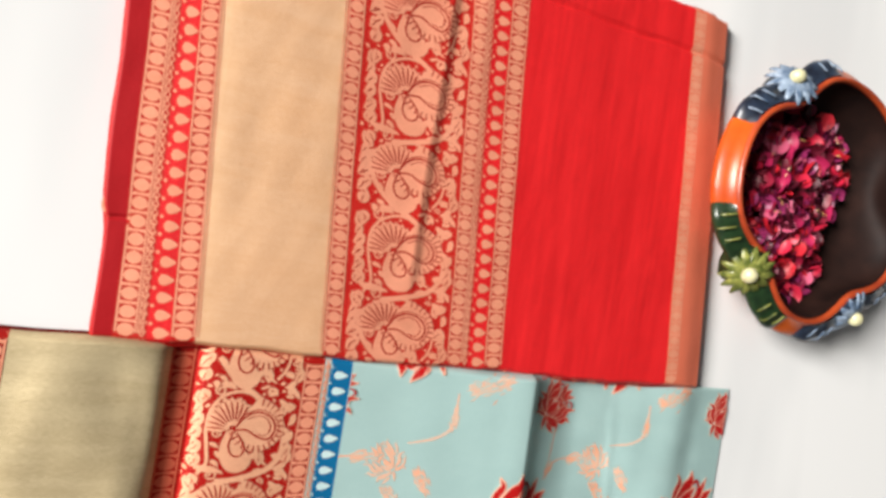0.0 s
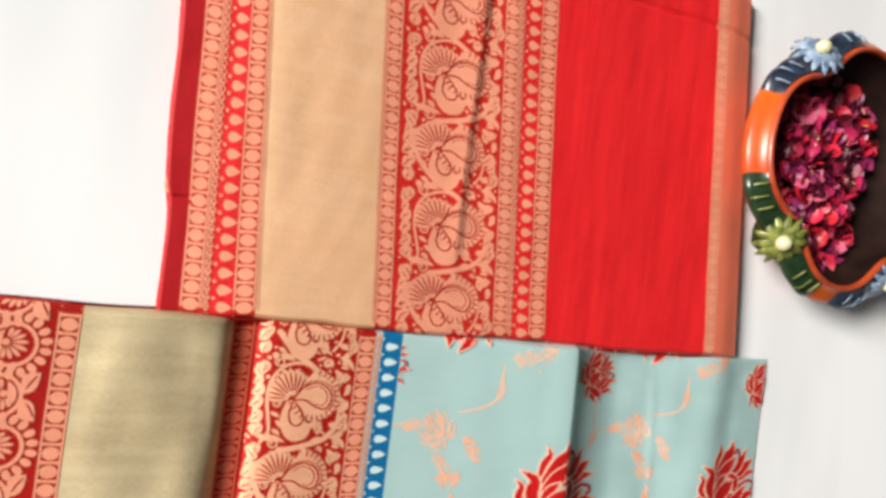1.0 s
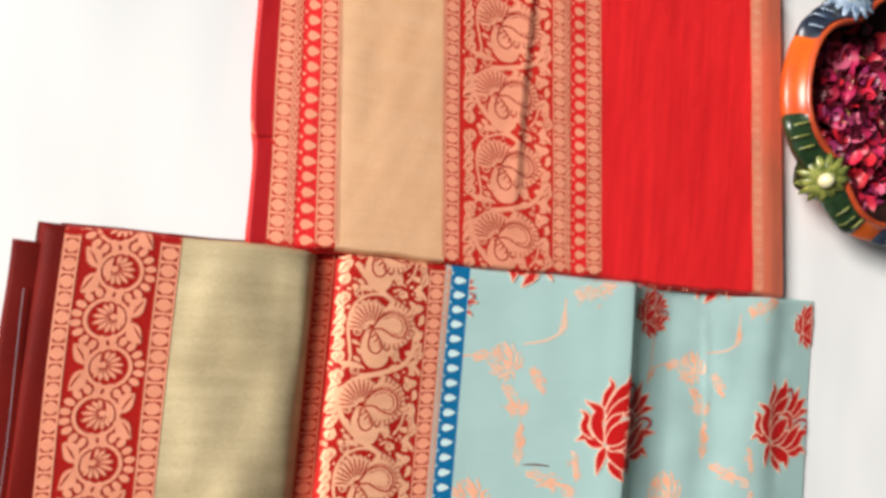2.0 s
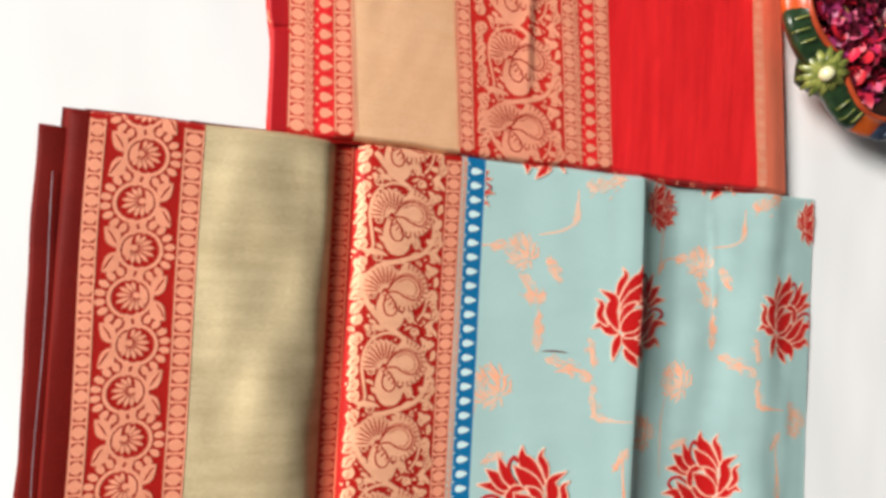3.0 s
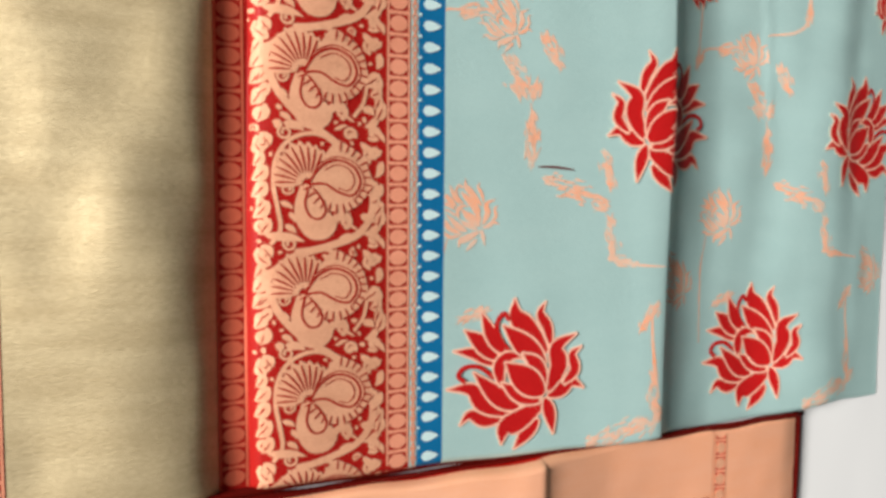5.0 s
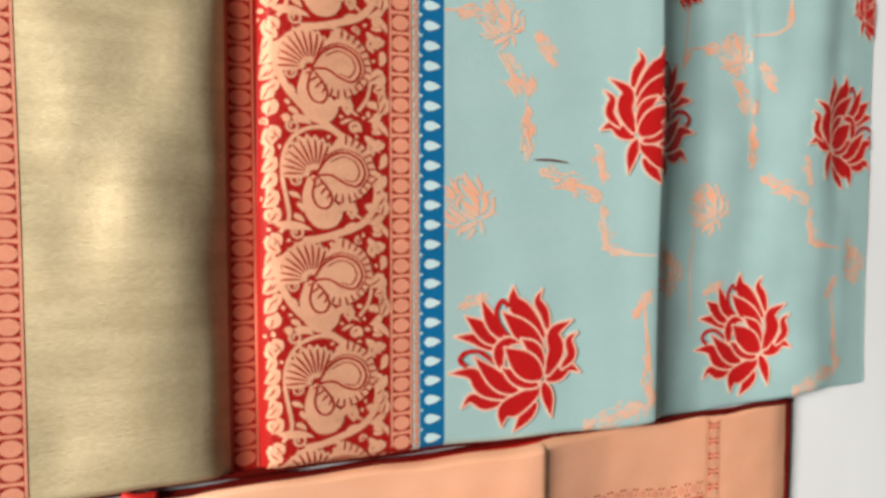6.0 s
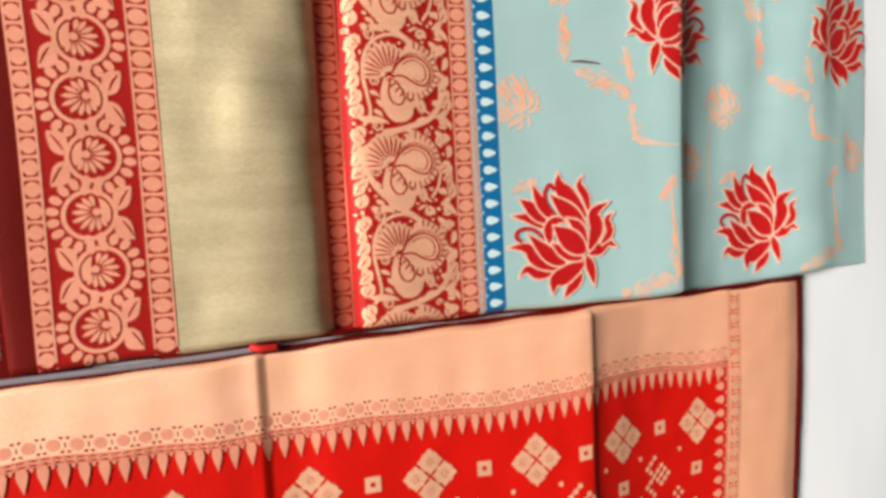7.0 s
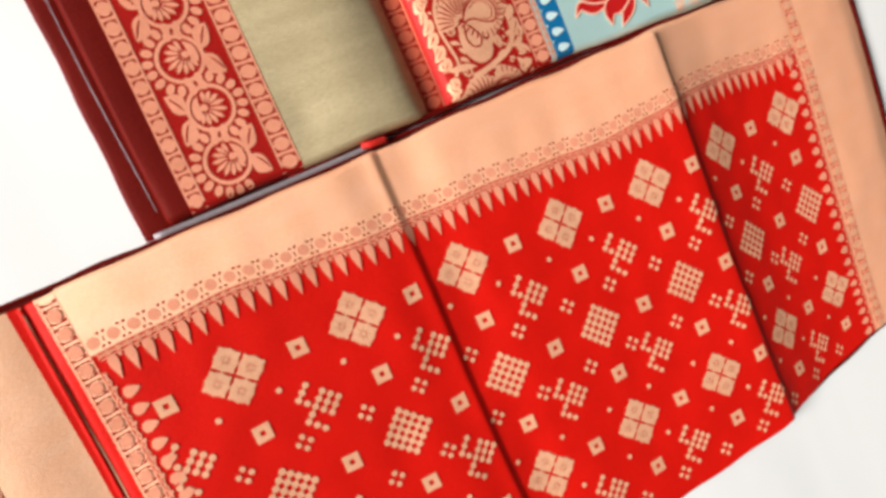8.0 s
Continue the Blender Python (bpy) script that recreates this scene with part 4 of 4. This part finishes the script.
    for a, b, c, d, e in ((-0.3672, -0.3645, -0.3658, -0.3545, 1), (0.1235, 0.1262, 0.1130, 0.1240, -1)):
        w = Weave()
        lattice_column(w, a, b, low + 0.002, -0.332)
        drop_column(w, c, d, low + 0.002, -0.343, e, slim=0.95)
        part("seed_border", w.mesh(geo_place, 0.0005, (-0.3767, 0.1385, low + 0.001, top - 0.001)), SALMON, field)
    w = Weave()
    bead_column(w, -0.4350, -0.4250, low + 0.002, top - 0.002)
    part("zari_pattern", w.mesh(geo_place, 0.0004), SALMON, left)

    # rows of diamonds, dotted lattices, sprigs and small squares
    step = 0.0687
    gaps = {}
    for row in range(7):
        y = -0.3622 - row * 0.0350 + 0.0012 * (row % 2)
        for k in range(-1, 8):
            x = -0.3150 + k * step
            for kind, xx in ((("diamond", "square"), ("square", "sprig"), ("lattice", "square"), ("square", "sprig"))[row % 4][0], x), ((("diamond", "square"), ("square", "sprig"), ("lattice", "square"), ("square", "sprig"))[row % 4][1], x + step / 2):
                if not -0.352 < xx < 0.112 or y < low + 0.006:
                    continue
                w = gaps.setdefault(kind, [])
                one = Weave()
                figure(one, kind, xx, y)
                w.append(one)
            # dots between
            for sx in (-1, 1):
                for sy in (-1, 1):
                    if row % 4 == 0 and -0.335 < x + sx * 0.0162 < 0.108:
                        one = Weave()
                        one.disc((x + sx * 0.0162, y + sy * 0.0175), 0.0017, n=8)
                        gaps.setdefault("dot", []).append(one)
                    if row % 4 == 2 and -0.345 < x + sx * 0.0165 < 0.108:
                        one = Weave()
                        for dx in (-1, 1):
                            for dy in (-1, 1):
                                one.disc((x + sx * 0.0165 + (dx + dy) * 0.0017, y + sy * 0.021 + (dx - dy) * 0.0017), 0.0017, n=7)
                        gaps.setdefault("four_dots", []).append(one)
    for kind, several in gaps.items():
        for one in several:
            p = np.array(one.p)
            if p[:, 1].min() + slope(np.array([0.0]))[0] < low + 0.004 or p[:, 1].max() > -0.348:
                if kind in ("dot", "four_dots") or p[:, 1].max() > -0.34:
                    continue
            part(kind + "_figure", one.mesh(over, 0.00045), PALE, field)
    for k, (z0, z1, m) in enumerate(((0.0004, 0.0022, MAROON), (0.0024, 0.0042, MAROON))):
        part("folded_layer", layer(geo_place, -0.465, 0.2015 + 0.001 * k, low - 0.0008, top + 0.0014, z0, z1, 60 + k), m, t)
    part("rolled_hem", tube([(x, top + 0.0006 + 0.0003 * math.sin(x * 60), 0.0046) for x in np.linspace(-0.46, 0.2015, 40)], 0.0012, 6, 2), MAROON, t, "dark maroon rolled hem")
    part("fold_tip", tube([(-0.2025, -0.2815, 0.006), (-0.198, -0.2825, 0.0085), (-0.189, -0.2830, 0.0075)], 0.0020, 8, 5), BRICK, t, "small brownish red folded corner of the border")
    part("side_hem", tube([(float(geo_place(np.array(0.2028), np.array(v))[0]), float(geo_place(np.array(0.2028), np.array(v))[1]), 0.0014) for v in np.linspace(low + 0.002, top, 24)], 0.0010, 6, 2), MAROON, t)
    return t


def lifted(xyz, h):
    return xyz[0], xyz[1], xyz[2] + h


def figure(w, kind, x, y):
    """One woven figure; its dots stand on a lattice turned by an eighth."""
    e = 0.00325

    def dot(i, j, r):
        w.disc((x + (i - j) * e, y - (i + j) * e), r, n=8)

    if kind == "diamond":
        for dx, dy in ((0, 1), (1, 0), (0, -1), (-1, 0)):
            cx, cy = x + dx * 0.0090, y + dy * 0.0090
            # a notched tile made of eight petals and small studs
            for k in range(8):
                a = math.pi / 4 * k
                far = 0.0066 if k % 2 else 0.0080
                w.leaf((cx + 0.0009 * math.cos(a), cy + 0.0009 * math.sin(a)), (cx + far * math.cos(a), cy + far * math.sin(a)), 0.0017, n=6, sharp=1.35)
                a += math.pi / 8
                w.disc((cx + 0.0052 * math.cos(a), cy + 0.0052 * math.sin(a)), 0.0012, n=6)
            w.disc((cx, cy), 0.0012, n=8)
    elif kind == "square":
        s = 0.0046
        for a, b, c, d in ((-s, -s, s, -s * 0.3), (-s, s * 0.3, s, s), (-s, -s * 0.3, -s * 0.3, s * 0.3), (s * 0.3, -s * 0.3, s, s * 0.3)):
            w.box(x + a, y + b, x + c, y + d)
    elif kind == "lattice":
        for i in range(-2, 3):
            for j in range(-2, 3):
                dot(i, j, 0.00200)
                if i < 2:
                    w.ribbon([(x + (i - j) * e, y - (i + j) * e), (x + (i + 1 - j) * e, y - (i + 1 + j) * e)], 0.0011, steps=1)
                if j < 2:
                    w.ribbon([(x + (i - j) * e, y - (i + j) * e), (x + (i - j - 1) * e, y - (i + j + 1) * e)], 0.0011, steps=1)
    elif kind == "sprig":
        x, y = x - 0.0050, y + 0.0005
        for i, j0, j1 in ((-2, -2, 0), (-1, 0, 0), (0, -2, 2), (1, -2, 0), (2, -2, 0), (1, 2, 2), (2, 2, 2)):
            for j in range(j0, j1 + 1):
                dot(i, j, 0.00185)
            if j1 > j0:
                w.ribbon([(x + (i - j) * e, y - (i + j) * e) for j in range(j0, j1 + 1)], 0.0012, steps=1)


geo_saree()


# ---- clay bowl with rose petals ----
BOWL = (0.302, 0.165)
ORNAMENTS = (123, 223, 300, 14)


def bowl_wall(theta, k, inside):
    """Radius and height of the bowl's wall: k runs from the base to the rim."""
    pinch = sum(math.exp(-((theta - math.radians(o) + math.pi) % (2 * math.pi) - math.pi) ** 2 / 0.12) for o in ORNAMENTS)
    if not inside:
        r = 0.062 + 0.052 * math.sin(min(1, k * 1.18) * math.pi / 2) - 0.013 * smooth(0.66, 1.0, k) - 0.015 * pinch * smooth(0.1, 0.7, k)
        return r, 0.002 + 0.044 * k
    r = 0.052 + 0.044 * math.sin(k * math.pi / 2) - 0.017 * pinch * smooth(0.3, 1, k)
    return r, 0.008 + 0.037 * k


def bowl():
    t = thing("bowl", "orange glazed clay bowl with blue and green flower ornaments", "bowl", at=(*BOWL, 0))
    n, m = 96, 14
    for name, inside, mat in (("outer_wall", False, CLAY), ("inner_wall", True, CLAY_IN)):
        bm = bmesh.new()
        rows = []
        for j in range(m + 1):
            row = []
            for i in range(n):
                a = 2 * math.pi * i / n
                r, z = bowl_wall(a, j / m, inside)
                row.append(bm.verts.new((r * math.cos(a), r * math.sin(a), z)))
            rows.append(row)
        for a, b in zip(rows, rows[1:]):
            for i in range(n):
                q = (a[i], a[(i + 1) % n], b[(i + 1) % n], b[i])
                bm.faces.new(q[::-1] if inside else q)
        bm.faces.new(rows[0] if inside else rows[0][::-1])
        part(name, bm, mat, t, "dark brown inside" if inside else "")
    bm = bmesh.new()
    rings = []
    for i in range(n):
        a = 2 * math.pi * i / n
        ro, ri = bowl_wall(a, 1, False)[0], bowl_wall(a, 1, True)[0]
        row = []
        for k in range(7):
            q = math.pi * k / 6
            r = (ro + ri) / 2 + (ro - ri) / 2 * math.cos(q)
            row.append(bm.verts.new((r * math.cos(a), r * math.sin(a), 0.0455 + 0.0035 * math.sin(q))))
        rings.append(row)
    for i in range(n):
        a, b = rings[i], rings[(i + 1) % n]
        for k in range(6):
            bm.faces.new((a[k], b[k], b[k + 1], a[k + 1]))
    part("rim", bm, RIM, t, "thin red brown rim")
    for o, (leaf_m, flower_m) in zip(ORNAMENTS, ((NAVY, STEEL), (FOREST, LIME), (NAVY, STEEL), (FOREST, LIME))):
        ornament(t, math.radians(o), leaf_m, flower_m)
    return t


def blade(bm, at, along, side, up, long, half, thick, droop=0.0, n=7):
    """A solid rounded leaf or petal."""
    rows = []
    for i in range(n + 1):
        k = i / n
        w = half * max(0.06, math.sin(math.pi * min(0.98, 0.04 + k * 0.94) ** 0.8) ** 0.7)
        mid = at + along * long * k - up * droop * k * k
        rows.append([bm.verts.new(mid + side * w * a + up * thick * b) for a, b in ((-1, 0), (-0.55, 0.8), (0, 0.55), (0.55, 0.8), (1, 0), (0, -0.6))])
    for a, b in zip(rows, rows[1:]):
        for j in range(6):
            bm.faces.new((a[j], a[(j + 1) % 6], b[(j + 1) % 6], b[j]))
    bm.faces.new(rows[0][::-1])
    bm.faces.new(rows[-1])


def ornament(t, a, leaf_m, flower_m):
    """Leaves laid over the rim with an open flower in the middle."""
    out = Vector((math.cos(a), math.sin(a), 0))
    side = Vector((-math.sin(a), math.cos(a), 0))
    tilt = (Vector((0, 0, 1)) + out * 0.75).normalized()
    down = side.cross(tilt).normalized()
    if down.dot(out) < 0:
        down = -down
    c = out * 0.090 + Vector((0, 0, 0.0440))
    # a glazed saddle that covers the wall, ridged like overlapping leaves
    bm = bmesh.new()
    rows = []
    for i in range(29):
        f = i / 28 * 2 - 1
        row = []
        for j in range(11):
            k = 0.30 + 0.70 * j / 10
            r, z = bowl_wall(a + f * 0.57, k, False)
            swell = (0.0065 * (1 - f ** 4) + 0.0016 * abs(math.sin(f * 9.5))) * math.sin(math.pi * (0.12 + 0.80 * j / 10))
            row.append(bm.verts.new(((r + swell - 0.0006) * math.cos(a + f * 0.57), (r + swell - 0.0006) * math.sin(a + f * 0.57), z + swell * 0.75)))
        rows.append(row)
    for p, q in zip(rows, rows[1:]):
        for j in range(10):
            bm.faces.new((p[j], q[j], q[j + 1], p[j + 1]))
    leaf_name = "leaf_ornament"
    saddle = part(leaf_name, bm, leaf_m, t, "dark glazed leaves over the wall")
    for s in (-1, 1):
        for k in range(3):
            f = a + s * (0.30 + 0.09 * k)
            pts = []
            for h in (0.62, 0.80, 0.96):
                r, z = bowl_wall(f + s * 0.05 * math.sin(h * 9), h, False)
                pts.append(((r + 0.0055 - 0.004 * (k == 2)) * math.cos(f), (r + 0.0055 - 0.004 * (k == 2)) * math.sin(f), z + 0.0045))
            part("leaf_vein", tube([Vector(e) for e in pts], 0.0007, 5, 3), LIME if flower_m is LIME else STEEL, saddle)
    bm = bmesh.new()
    blade(bm, c - down * 0.008, down, side, tilt, 0.034, 0.026, 0.0060, 0.012)
    part(leaf_name, bm, leaf_m, t, "dark glazed leaf")
    flower = c + tilt * 0.0075 + down * 0.008
    bm = bmesh.new()
    for k in range(13):
        q = 2 * math.pi * k / 13
        d = side * math.cos(q) + down * math.sin(q)
        blade(bm, flower + d * 0.003, d, tilt.cross(d), tilt, 0.0180, 0.0040, 0.0018, 0.007, 6)
    fl = part("flower_ornament", bm, flower_m, t, "open glazed flower")
    bm = bmesh.new()
    bmesh.ops.create_icosphere(bm, subdivisions=2, radius=0.0062, matrix=Matrix.Translation(flower + tilt * 0.002))
    for v in bm.verts:
        v.co += v.normal * 0.0005 * noise.noise(v.co * 900)
    part("flower_centre", bm, CREAM, fl, "pale raised centre")


def petals():
    rnd = random.Random(11)
    bm, st = bmesh.new(), bmesh.new()
    count = 0
    while count < 400:
        x, y = rnd.uniform(-0.095, 0.06), rnd.uniform(-0.09, 0.085)
        if math.hypot(x + 0.018, y + 0.004) > 0.080 or (x - 0.036 - 0.012 * math.sin(y * 60)) > 0 or math.hypot(x, y) > 0.087:
            continue
        heap = 0.019 + 0.015 * math.exp(-((x + 0.03) ** 2 + (y + 0.005) ** 2) / 0.0022)
        z = heap + rnd.uniform(-0.006, 0.003)
        m = Matrix.Translation((x, y, z)) @ Euler((rnd.gauss(0, 0.5), rnd.gauss(0, 0.5), rnd.uniform(0, 6.3))).to_matrix().to_4x4()
        long, half, cup = rnd.uniform(0.010, 0.019), rnd.uniform(0.0055, 0.0105), rnd.uniform(0.001, 0.005)
        g = [[bm.verts.new(m @ Vector((long * (i / 4 - 0.5), half * (j / 2 - 1) * math.sin(math.pi * (0.12 + 0.8 * i / 4)) ** 0.7, cup * ((j / 2 - 1) ** 2 + 0.7 * (i / 4 - 0.4) ** 2) + rnd.uniform(-.0003, .0003)))) for j in range(5)] for i in range(5)]
        for i in range(4):
            for j in range(4):
                bm.faces.new((g[i][j], g[i + 1][j], g[i + 1][j + 1], g[i][j + 1]))
        count += 1
        if count % 9 == 0:
            d = Vector((rnd.uniform(-1, 1), rnd.uniform(-1, 1), rnd.uniform(-0.1, 0.3))).normalized()
            blade(st, Vector((x, y, z + 0.004)), d, d.cross(Vector((0, 0, 1))).normalized(), Vector((0, 0, 1)), rnd.uniform(0.004, 0.009), 0.0008, 0.0005, 0.001, 4)
    ob = part("rose_petals", bm, PETAL)
    ob.location = (*BOWL, 0)
    tagged(ob, "dried dark pink and red rose petals heaped in the bowl", "petals", kind="stuff")
    ob = part("stamens", st, STAMEN)
    ob.location = (*BOWL, 0)
    tagged(ob, "dry straw coloured stamens among the rose petals", "petals", kind="stuff")


bowl()
petals()
